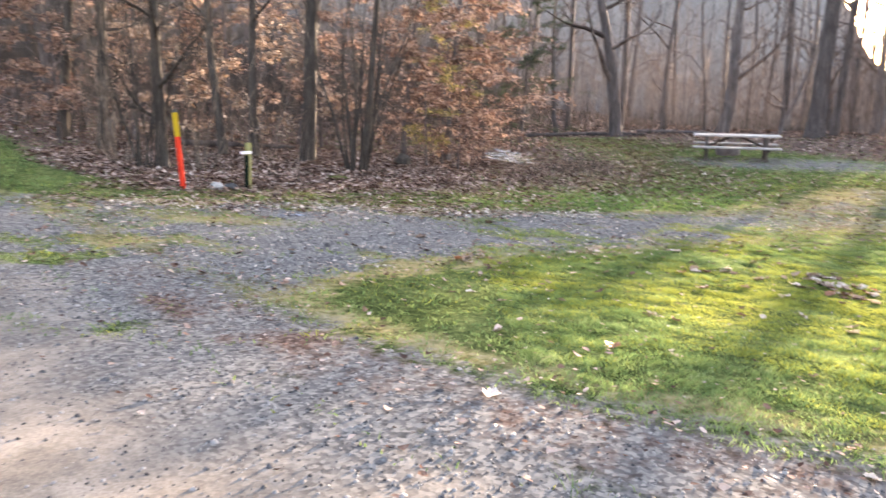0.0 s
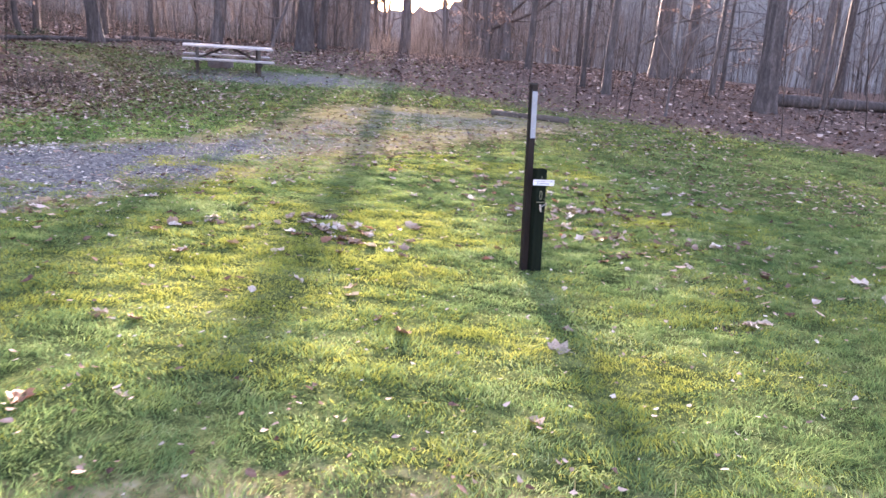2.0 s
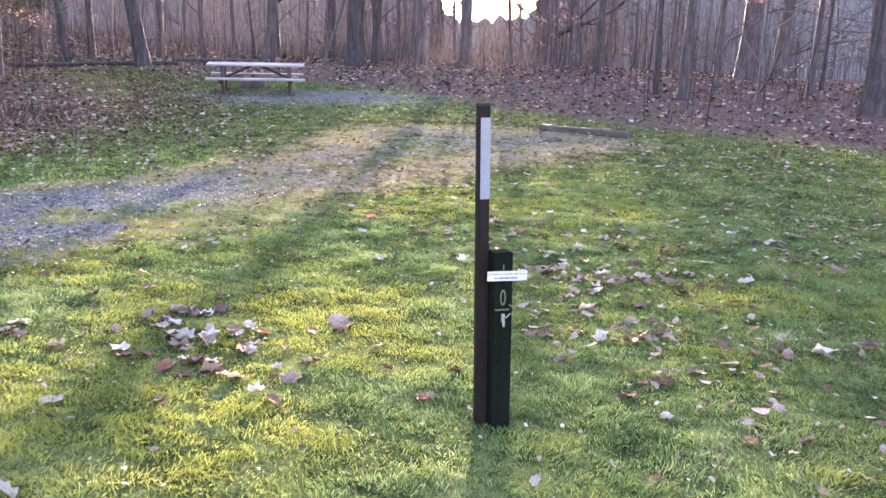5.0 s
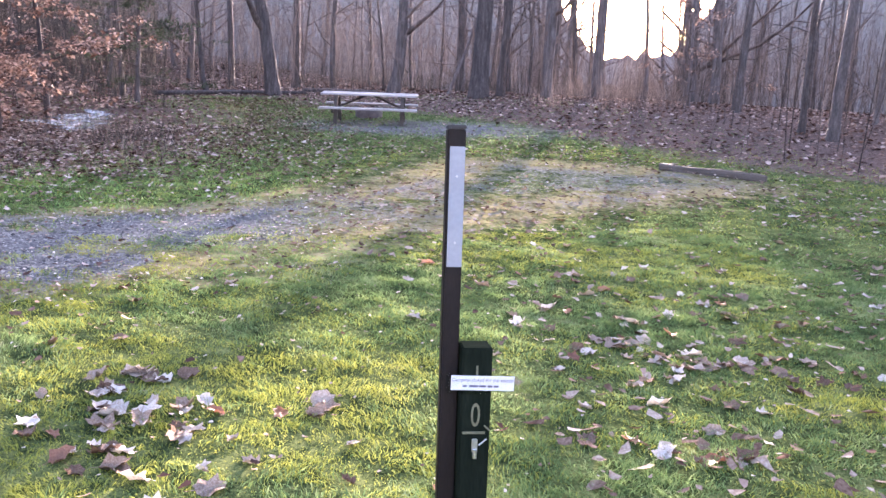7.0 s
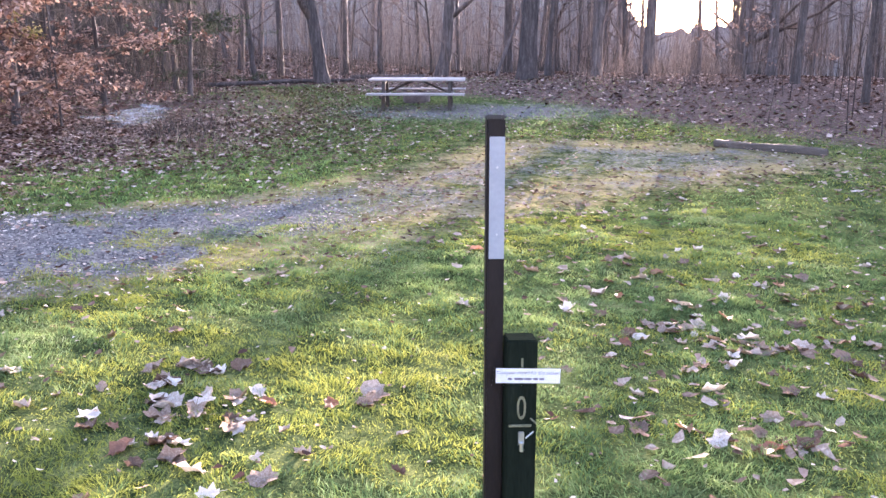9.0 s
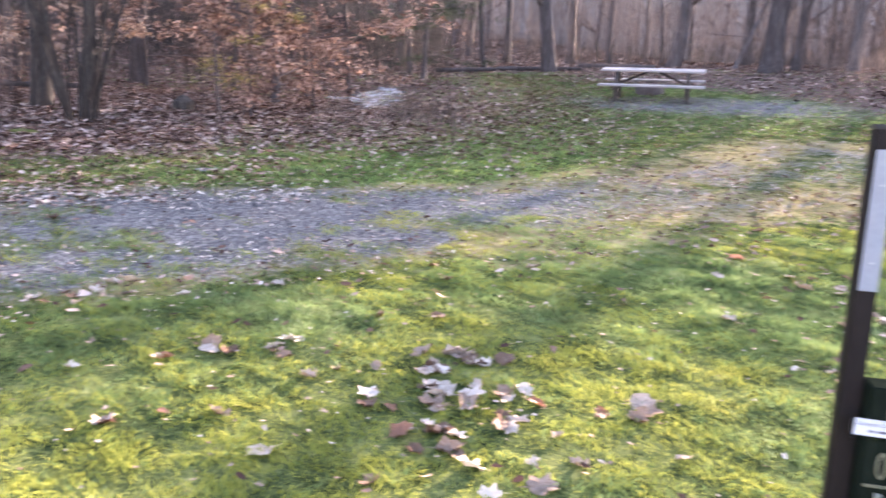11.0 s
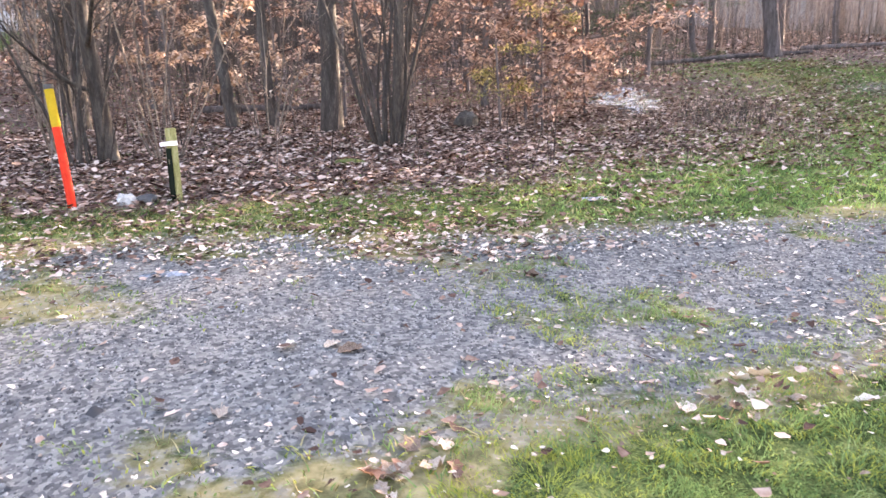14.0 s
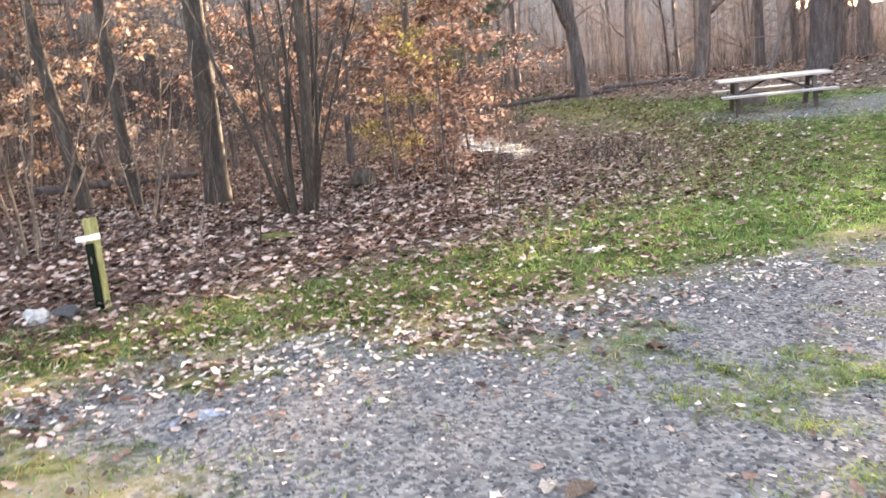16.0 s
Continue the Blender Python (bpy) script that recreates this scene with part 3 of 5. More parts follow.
def utility_marker():
    p = new("utility_marker")
    def ring(z0, z1, r0, r1, mat, name, label=""):
        bm = bmesh.new()
        bmesh.ops.create_cone(bm, cap_ends=True, segments=20, radius1=r0, radius2=r1, depth=z1 - z0, matrix=pose(0, 0, (z0 + z1) / 2))
        bmesh.ops.bevel(bm, geom=[e for e in bm.edges if abs(e.verts[0].co.z - e.verts[1].co.z) < 1e-4], offset=0.004, segments=2, affect="EDGES")
        return part(name, bm, mat, p, label)
    ring(-0.2, 0.76, 0.039, 0.039, ORANGE, "tube", "bright orange-red plastic tube")
    ring(0.755, 1.11, 0.0415, 0.0415, YELLOW, "sleeve", "faded yellow plastic sleeve")
    ring(1.11, 1.155, 0.046, 0.045, BLACK, "cap", "black end cap")
    p.matrix_world = look((-3.72, 11.56, hz(-3.72, 11.56)), (-3.87, 11.68, hz(-3.72, 11.56) + 1.1)) @ pose(0, 0, 0, 180, 0, 0)
    return tagged(p, "leaning orange and yellow plastic utility marker tube", "marker post")


utility_marker()


def picnic_table():
    t = new("picnic_table")
    L = 2.4
    for i in range(5):
        part("top_board", box(L, 0.14, 0.04, pose(0, -0.3 + 0.15 * i, 0.735), 0.006), WOOD_GREY, t)
    for s in (-1, 1):
        for k in (0, 1):
            part("seat_board", box(L, 0.135, 0.04, pose(0, s * (0.64 + 0.145 * k), 0.43), 0.006), WOOD_GREY, t)
    for x in (-0.82, 0.82):
        part("top_bearer", box(0.045, 0.72, 0.09, pose(x, 0, 0.67), 0.005), WOOD_DARK, t)
        part("seat_bearer", box(0.045, 1.54, 0.09, pose(x + 0.046 * (1 if x > 0 else -1), 0, 0.365), 0.005), WOOD_DARK, t)
        for s in (-1, 1):
            a, b = Vector((x, s * 0.52, 0.0)), Vector((x, s * 0.26, 0.70))
            m = Matrix.Translation((a + b) / 2) @ pose(0, 0, 0, math.degrees(math.atan2(s * 0.26, 0.70)), 0, 0)
            part("leg", box(0.09, 0.11, (b - a).length, m, 0.006), WOOD_DARK, t)
        for s in (-1, 1):
            part("bolt", rod((x - 0.09, s * 0.36, 0.37), (x + 0.09, s * 0.36, 0.37), 0.01), STEEL, t)
        part("brace", rod((x * 0.97, 0, 0.4), (x * 0.12, 0, 0.705), 0.028, 8), WOOD_DARK, t)
    c = (8.87, 23.0)
    slope = math.degrees(math.atan2(hz(c[0] + 1, c[1] - 0.34) - hz(c[0] - 1, c[1] + 0.34), 2))
    t.matrix_world = pose(c[0], c[1], hz(*c) - 0.01, 5, -slope * 0.7, -18.8)
    return tagged(t, "weathered grey wooden picnic table with attached benches on gravel", "picnic table")


picnic_table()


def fire_ring():
    r = new("fire_ring")
    bm = bmesh.new()
    prof = [(-0.08, 0.37), (0.255, 0.37), (0.265, 0.385), (0.28, 0.38), (0.282, 0.352), (-0.08, 0.352)]
    n = 28
    vs = [[bm.verts.new((rad * math.cos(2 * math.pi * k / n), rad * math.sin(2 * math.pi * k / n), z)) for k in range(n)] for z, rad in prof]
    for i in range(len(prof) - 1):
        for k in range(n):
            bm.faces.new((vs[i][k], vs[i][(k + 1) % n], vs[i + 1][(k + 1) % n], vs[i + 1][k]))
    part("ring", bm, RUST, r)
    bm = bmesh.new()
    bmesh.ops.create_circle(bm, cap_ends=True, segments=20, radius=0.35, matrix=pose(0, 0, 0.05))
    part("ash_bed", bm, SOIL, r, "dark ash and soil")
    for k in range(9):
        y = -0.2 + 0.05 * k
        part("grate_bar", rod((-0.27, y, 0.36), (0.27, y, 0.36), 0.007, 6), RUST, r)
    for s in (-1, 1):
        part("grate_rail", rod((s * 0.27, -0.22, 0.36), (s * 0.27, 0.22, 0.36), 0.009, 6), RUST, r)
        part("grate_stand", rod((s * 0.27, 0.2, 0.36), (s * 0.345, 0.06, 0.1), 0.009, 6), RUST, r)
    r.matrix_world = pose(9.25, 24.6, hz(9.25, 24.6) - 0.02)
    return tagged(r, "low round rusty steel campfire ring behind the picnic table", "fire ring")


fire_ring()


def wheel_stop():
    a, b = Vector((12.2, 15.35)), Vector((13.33, 13.96))
    w = new("wheel_stop")
    L = (b - a).length
    bm = box(L, 0.17, 0.13, Matrix(), 0.018, 3)
    bmesh.ops.subdivide_edges(bm, edges=[e for e in bm.edges if e.calc_length() > 1], cuts=10)
    for v in bm.verts:
        v.co.z += 0.008 * math.sin(v.co.x * 5) + 0.005 * math.sin(v.co.x * 17 + v.co.y * 30)
        v.co.y += 0.006 * math.sin(v.co.x * 7 + 1)
    part("timber", bm, TIMBER, w)
    for x in (-L * 0.36, L * 0.36):
        part("spike", rod((x, 0, 0.02), (x, 0, 0.086), 0.012, 8), RUST, w)
    c = (a + b) / 2
    w.matrix_world = pose(c.x, c.y, hz(c.x, c.y) + 0.05, 0, math.degrees(math.atan2(hz(a.x, a.y) - hz(b.x, b.y), L)), math.degrees(math.atan2((b - a).y, (b - a).x)))
    return tagged(w, "weathered grey timber wheel stop lying at the lawn edge", "wheel stop")


wheel_stop()

# seep of water that trickles down the hollow, draped on the ground
def seep():
    v, f = [], []
    rows, cols = 40, 11
    for i in range(rows):
        t = i / (rows - 1)
        y = 19.6 + 7.0 * t
        mid = 2.35 - 0.35 * t + 0.18 * math.sin(t * 9) + 0.08 * math.sin(t * 23)
        half = 0.68 * math.sin(math.pi * min(1, 0.06 + t * 0.94)) ** 0.6 * (1 + 0.3 * math.sin(t * 17 + 1) + 0.25 * math.sin(t * 41) + 0.2 * math.sin(t * 77))
        for j in range(cols):
            x = mid + half * (2 * j / (cols - 1) - 1) * (1 + 0.16 * math.sin(i * 1.7 + j))
            v.append((x, y, hz(x, y) + 0.014 + 0.014 * math.sin(i * 1.3 + j * 1.1)))
    for i in range(rows - 1):
        for j in range(cols - 1):
            a = i * cols + j
            f.append((a, a + 1, a + cols + 1, a + cols))
    return tagged(mesh_object("puddle", v, f, WATER, None, True), "patch of pale wet ice and water in the hollow", "puddle", kind="structure")


seep()


def ice_skin(x, y, long, wide, turn, seed):
    """A thin frozen puddle, ragged at its edge, that follows the ground."""
    rng = random.Random(seed)
    c, s = math.cos(radians(turn)), math.sin(radians(turn))
    v, f, n, rings = [], [], 26, 4
    edge = [rng.uniform(0.55, 1.15) * (1 + 0.25 * math.sin(3 * 2 * math.pi * k / n + seed)) for k in range(n)]
    for i in range(rings + 1):
        for k in range(n):
            a, q = 2 * math.pi * k / n, i / rings * edge[k]
            px, py = x + q * (long * math.cos(a) * c - wide * math.sin(a) * s), y + q * (long * math.cos(a) * s + wide * math.sin(a) * c)
            v.append((px, py, hz(px, py) + 0.012 - 0.02 * (i / rings) ** 3))
    for i in range(rings):
        for k in range(n):
            a, b = i * n + k, i * n + (k + 1) % n
            f.append((a, b, b + n, a + n))
    tagged(mesh_object("ice_puddle", v, f, WATER, None, True), "thin grey ice on a small puddle in the grass", "puddle", "frozen puddles")


ice_skin(1.2, 12.42, 0.24, 0.1, 25, 1)
ice_skin(-1.3, 10.72, 0.3, 0.13, 20, 2)
ice_skin(-1.75, 9.72, 0.2, 0.08, 15, 3)
ice_skin(-2.7, 10.15, 0.24, 0.07, 8, 4)
ice_skin(-0.7, 10.55, 0.22, 0.1, 30, 5)


def rock(name, x, y, s, mat, label, category, squash=0.6, seed=0, turn=0):
    rng = random.Random(seed)
    bm = bmesh.new()
    bmesh.ops.create_icosphere(bm, subdivisions=2, radius=1)
    for v in bm.verts:
        n = noise.noise(v.co * 1.4 + Vector((seed * 3.1, 0, 0))) * 0.45
        v.co = Vector((v.co.x * s[0], v.co.y * s[1], v.co.z * s[2])) * (1 + n)
    ob = part(name, bm, mat)
    ob.matrix_world = pose(x, y, hz(x, y) + s[2] * 0.3, 0, 0, turn)
    return tagged(ob, label, category)


rock("rock", -3.28, 11.75, (0.11, 0.08, 0.085), ROCK, "pale grey stone among fallen leaves", "rock", seed=3, turn=30)
rock("rock", -3.08, 11.8, (0.1, 0.08, 0.07), BLACK, "dark wet stone among fallen leaves", "rock", seed=7)
rock("moss_patch", -1.75, 14.2, (0.22, 0.14, 0.04), MOSS, "low cushion of green moss", "moss", seed=11)
rock("stump", -0.75, 17.6, (0.2, 0.18, 0.22), BARK_DARK, "dark rotten tree stump in the leaves", "stump", seed=5)


def burrow():
    """A small animal hole with a dark throat and crumbled soil round it."""
    rng = random.Random(4)
    bm = bmesh.new()
    rings = []
    for r, z in ((0.13, -0.004), (0.105, 0.008), (0.09, 0.0), (0.075, -0.04), (0.055, -0.1)):
        rings.append([bm.verts.new((1.25 * r * (1 + rng.uniform(-0.2, 0.2)) * math.cos(2 * math.pi * k / 16), r * (1 + rng.uniform(-0.2, 0.2)) * math.sin(2 * math.pi * k / 16), z + rng.uniform(-0.006, 0.006))) for k in range(16)])
    for a, b in zip(rings, rings[1:]):
        for k in range(16):
            bm.faces.new((a[k], a[(k + 1) % 16], b[(k + 1) % 16], b[k]))
    bm.faces.new(rings[-1])
    ob = part("burrow", bm, SOIL)
    ob.matrix_world = pose(5.12, 4.2, hz(5.12, 4.2) - 0.012, 0, 0, 20)
    tagged(ob, "small animal hole with dark crumbled soil in the lawn", "burrow")


burrow()

# ---------------------------------------------------------------- trees
SU = (math.cos(radians(SUN_AZ)), -math.sin(radians(SUN_AZ)))     # across the sun's way


def across(x, y):
    return x * SU[0] + y * SU[1]


TAKEN = []


def stand(tree, x, y, turn=0, size=1.0, label="", category="tree", group=""):
    tree.matrix_world = pose(x, y, hz(x, y), 0, 0, turn) @ Matrix.Scale(size, 4)
    TAKEN.append((x, y))
    return tagged(tree, label, category, group)


# trees at the edge of the near wood
def near_trees():
    spec = (  # x, y, height, diameter, lean, first limb, seed, label
        (-2.74, 16.7, 19, 0.28, (0.0, 0.0), 0.32, 1, "straight brown oak trunk with a sunlit edge"),
        (-4.1, 24.5, 18, 0.4, (0.0, 0.0), 0.3, 2, "grey tree trunk behind the edge of the wood"),
        (-4.75, 17.6, 13, 0.2, (-0.13, 0.0), 0.3, 3, "slender tree leaning over the leaf litter"),
        (-4.05, 17.6, 13, 0.17, (-0.05, 0.0), 0.3, 4, "slender grey tree in the leaf litter"),
        (-4.9, 14.1, 11, 0.2, (0.0, 0.02), 0.16, 5, "dark crooked tree among many thin stems"),
        (-7.2, 17.0, 14, 0.22, (0.04, 0.0), 0.25, 7, "dark tree in the brushy wood"),
        (-9.3, 19.6, 15, 0.26, (0.0, 0.0), 0.25, 8, "dark tree in the brushy wood"),
    )
    for x, y, h, d, lean, first, seed, label in spec:
        t = tree_parts(random.Random(seed), h, d, lean, first, 16, BARK if seed == 2 else BARK_DARK, crook=0.025, twigs=6, sides=12)
        stand(t, x, y, 0, 1, label)


near_trees()


def stem_clump(x, y, seed, stems, height, spread, thick, label, main=None, mat=BARK_DARK):
    rng = random.Random(seed)
    c = new("shrub")
    for k in range(stems):
        a = 2 * math.pi * k / stems + rng.uniform(-0.4, 0.4)
        s = rng.uniform(0.25, 1) * spread
        h = height * rng.uniform(0.6, 1)
        base = Vector((0.16 * math.cos(a), 0.14 * math.sin(a), -0.08))
        t = Tubes()
        pts = wander(rng, base, (math.cos(a) * s, math.sin(a) * s, 1), h, 8, 0.07, 0.02)
        r = thick * rng.uniform(0.5, 1)
        t.add(pts, [r * (1 - 0.105 * i) for i in range(9)], 7)
        for _ in range(7):
            i = rng.randint(2, 7)
            w = (pts[i + 1] - pts[i]).normalized() * 0.7 + Vector((rng.gauss(0, 0.6), rng.gauss(0, 0.6), 0.3))
            b = wander(rng, pts[i], w, h * rng.uniform(0.12, 0.3), 4, 0.16, 0.05)
            t.add(b, [r * 0.3, r * 0.24, r * 0.18, r * 0.12, r * 0.05], 3)
            for _ in range(2):
                j = rng.randint(1, 3)
                b2 = wander(rng, b[j], (b[j + 1] - b[j]).normalized() + Vector((rng.gauss(0, 0.6), rng.gauss(0, 0.6), 0.2)), h * 0.09, 2, 0.2)
                t.add(b2, [r * 0.12, r * 0.09, r * 0.04], 3)
        t.make("stem", mat, c)
    if main:
        t = Tubes()
        t.add(wander(rng, (0.1, 0, -0.1), (*main[:2], 1), main[2], 8, 0.05, 0.02), [main[3] / 2 * (1.2 if i == 0 else 1 - 0.1 * i) for i in range(9)], 10)
        t.make("stem", mat, c)
    stand(c, x, y, 0, 1, label, "shrub")


stem_clump(-1.55, 15.5, 21, 11, 5.2, 0.38, 0.042, "many-stemmed dark shrub with thin upright stems", (0.12, 0.05, 7, 0.17))
stem_clump(-5.1, 13.9, 22, 10, 4.5, 0.35, 0.03, "thicket of thin upright stems beside a dark trunk")
stem_clump(-4.3, 14.4, 23, 9, 4.2, 0.4, 0.022, "thicket of thin pale stems", mat=BRUSH)
stem_clump(-5.9, 14.6, 24, 9, 4.2, 0.4, 0.022, "thicket of thin pale stems", mat=BRUSH)
stem_clump(-3.6, 16.2, 25, 6, 4.0, 0.35, 0.018, "thicket of thin pale stems", mat=BRUSH)
stem_clump(-6.6, 15.6, 26, 9, 4.4, 0.4, 0.024, "thicket of thin pale stems", mat=BRUSH)


def leafy_tree(x, y, seed, height, diameter, reach, leaf_count, mat, label, low=0.06, layers=26, size=0.105, name="beech_tree", lean=(0, 0), sidebias=(0, 0), top=0.95):
    """A young tree that keeps its withered leaves on level sprays."""
    rng = random.Random(seed)
    c = new(name)
    trunk = Tubes()
    pts = wander(rng, (0, 0, -0.1), (*lean, 1), height, 10, 0.03, 0.05)
    trunk.add(pts, [diameter / 2 * (1.25 if i == 0 else 1 - 0.092 * i) for i in range(11)], 9)
    trunk.make("trunk", BARK, c)
    limbs, spots = Tubes(), []
    per = int(1.5 * leaf_count) // layers // 8
    for j in range(layers):
        h = low + (top - low) * (j + rng.random()) / layers
        i = min(int(h * 10), 9)
        at = pts[i].lerp(pts[i + 1], h * 10 - i)
        a = rng.uniform(0, 2 * math.pi)
        way = Vector((math.cos(a) + sidebias[0], math.sin(a) + sidebias[1], rng.uniform(0.0, 0.3)))
        length = reach * (1.15 - 0.85 * h) * rng.uniform(0.6, 1.1)
        limb = wander(rng, at, way, length, 6, 0.1, -0.01)
        r = max(0.008, diameter * 0.16 * (1.1 - h))
        limbs.add(limb, [r * (1 - 0.15 * k) for k in range(7)], 4)
        for _ in range(8):
            k = rng.randint(1, 6)
            d = (limb[k] - limb[k - 1]).normalized()
            w = d * 0.8 + Vector((rng.gauss(0, 0.6), rng.gauss(0, 0.6), rng.gauss(0, 0.12)))
            tw = wander(rng, limb[k], w, length * rng.uniform(0.2, 0.42), 4, 0.12, -0.03)
            limbs.add(tw, [r * 0.3, r * 0.25, r * 0.2, r * 0.14, r * 0.06], 3)
            for _ in range(per):
                q = rng.uniform(0.5, 4)
                n = min(int(q), 3)
                spots.append(tw[n].lerp(tw[n + 1], q - n))
    limbs.make("crown", TWIG, c)
    v, f = leaves_on(rng, spots, size, 0.55, 0.045)
    fast_mesh("foliage", [tuple(p) for p in v], f, mat, c)
    stand(c, x, y, 0, 1, label)


leafy_tree(0.3, 20.3, 31, 9, 0.16, 3.1, 5200, BEECH, "young beech holding orange-brown withered leaves", layers=30, sidebias=(0.25, -0.1))
leafy_tree(-0.9, 21.8, 32, 9.5, 0.15, 2.8, 4200, BEECH, "young beech holding orange-brown withered leaves", layers=28)
leafy_tree(1.4, 24.2, 33, 8, 0.13, 2.4, 2600, BEECH, "young beech holding orange-brown withered leaves", layers=22)
leafy_tree(-5.6, 21.5, 34, 9, 0.14, 2.8, 3600, BEECH, "young beech holding tan withered leaves", layers=26)
leafy_tree(-7.9, 20.6, 36, 8.5, 0.13, 2.6, 3200, BEECH, "young beech holding tan withered leaves", layers=24)
leafy_tree(-9.8, 23.6, 37, 9, 0.13, 2.8, 3200, BEECH, "young beech holding tan withered leaves", layers=24)
leafy_tree(-3.4, 23.2, 61, 8, 0.1, 2.6, 3400, BEECH, "young beech holding pinkish withered leaves", layers=24)
leafy_tree(-6.9, 24.4, 62, 8, 0.1, 2.6, 2600, BEECH, "young beech holding pinkish withered leaves", layers=24)
leafy_tree(0.6, 22.4, 63, 6, 0.08, 2.3, 2600, BEECH, "young beech holding pinkish withered leaves", layers=20)
leafy_tree(-1.9, 26.5, 38, 10, 0.16, 3.0, 3000, BEECH, "young beech holding orange-brown withered leaves", layers=26)
leafy_tree(-6.4, 18.6, 64, 5.5, 0.06, 1.9, 2600, PALE_LEAF, "sapling with tan withered leaves", layers=18, name="sapling")
leafy_tree(-8.6, 18.0, 65, 5.5, 0.06, 1.9, 2600, BEECH, "sapling with tan withered leaves", layers=18, name="sapling")
leafy_tree(-11.4, 21.4, 66, 7, 0.08, 2.4, 3600, BEECH, "sapling with tan withered leaves", layers=20, name="sapling")
leafy_tree(-3.3, 19.4, 39, 6, 0.06, 1.6, 1100, PALE_LEAF, "sapling with pale withered leaves", layers=16, name="sapling")
leafy_tree(-0.2, 17.9, 40, 4.6, 0.05, 1.5, 1500, BEECH, "orange-leaved sapling beside the shrub", layers=16, name="sapling")
leafy_tree(0.5, 17.3, 47, 3.4, 0.04, 1.2, 1100, BEECH, "low orange-leaved sapling at the wood edge", layers=14, name="sapling")
leafy_tree(1.2, 19.6, 48, 4.2, 0.05, 1.5, 1600, BEECH, "low orange-leaved sapling at the wood edge", layers=16, name="sapling")
leafy_tree(-4.6, 19.3, 41, 5, 0.05, 1.5, 900, PALE_LEAF, "sapling with pale withered leaves", layers=14, name="sapling")
leafy_tree(0.15, 18.9, 42, 4.4, 0.06, 1.25, 1900, OLIVE, "yellow-green young holly at the wood edge", layers=18, name="holly_bush", size=0.07)
leafy_tree(3.2, 29.5, 43, 9, 0.16, 2.3, 9000, NEEDLE, "dark evergreen hemlock behind the puddle", layers=30, name="hemlock_tree", size=0.07)
leafy_tree(2.6, 34, 44, 10, 0.2, 2.6, 7000, NEEDLE, "dark evergreen hemlock deep in the wood", layers=28, name="hemlock_tree", size=0.09)
leafy_tree(21.5, 27.0, 45, 8, 0.14, 2.8, 1500, BEECH, "young beech with few withered leaves", layers=22)
leafy_tree(25.5, 18.5, 46, 8, 0.14, 2.8, 1500, BEECH, "young beech with few withered leaves", layers=22)

# larger trunks that stand out beyond the lawn
def far_trunks():
    spec = (  # x, y, height, diameter, lean, seed
        (21.4, 14.2, 24, 0.56, (0.03, 0.0), 51), (19.1, 18.2, 20, 0.24, (0, 0), 52), (19.3, 19.4, 18, 0.16, (0, 0), 53), (27.0, 22.6, 26, 0.68, (0.03, 0), 54),
        (29.2, 22.9, 24, 0.5, (0.07, 0), 55), (15.0, 30.8, 25, 0.62, (0.02, 0), 56), (21.5, 24.5, 20, 0.25, (0, 0), 57), (22.8, 17.0, 17, 0.17, (0.02, 0), 58),
        (24.3, 14.0, 15, 0.14, (0, 0), 59), (25.9, 12.5, 20, 0.36, (0, 0), 60), (8.0, 34.5, 18, 0.5, (-0.05, 0), 61), (13.2, 36.0, 17, 0.5, (0.16, 0), 62),
        (11.0, 37.5, 16, 0.23, (-0.1, 0), 63), (5.6, 36.0, 12, 0.22, (-0.06, 0), 64), (17.2, 38.5, 22, 0.36, (0, 0), 65), (10.2, 43.0, 22, 0.36, (0, 0), 66),
        (14.8, 33.6, 12, 0.14, (0.25, 0.05), 67), (16.6, 32.4, 20, 0.32, (0.02, 0), 68), (25.4, 30.5, 22, 0.36, (0, 0), 69), (21.7, 33.6, 24, 0.46, (0, 0), 75), (26.8, 37.4, 22, 0.22, (0, 0), 76), (28.5, 15.8, 19, 0.29, (0, 0), 70),
        (33.0, 19.0, 22, 0.43, (0, 0), 71), (2.0, 39.0, 20, 0.32, (0, 0), 72), (6.9, 41.0, 18, 0.29, (0.04, 0), 73), (20.6, 36.5, 20, 0.29, (0, 0), 74),
    )
    for x, y, h, d, lean, seed in spec:
        t = tree_parts(random.Random(seed), h, d, lean, 0.22 if seed in (61, 62, 63, 64, 67) else 0.34, 14, BARK, crook=0.07 if seed in (61, 62, 63, 64, 67) else 0.003 if seed == 75 else 0.02, twigs=5)
        stand(t, x, y, 0, 1, "crooked bare grey tree at the back of the clearing" if seed in (61, 62, 63, 64, 67) else "tall bare grey tree on the leafy woodland floor", "tree", "bare woodland trees")


far_trunks()


def gap_edges():
    """Trunks that stand close on both sides of the gap towards the sun."""
    rng = random.Random(9)
    for k in range(16):
        u = -2.75 - 0.42 * k if k < 6 else 2.5 + 0.5 * (k - 6) if k < 11 else -5.35 - 0.6 * (k - 11)
        v = 36 + (k * 17) % 52
        t = tree_parts(random.Random(300 + k), rng.uniform(17, 22), rng.uniform(0.3, 0.44), (rng.gauss(0, 0.012), 0), 0.2, 16, BARK, crook=0.025, twigs=4, sides=8)
        stand(t, u * SU[0] + v * math.sin(radians(SUN_AZ)), u * SU[1] + v * math.cos(radians(SUN_AZ)), 0, 1, "bare grey tree against the low sun", "tree", "bare woodland trees")


gap_edges()

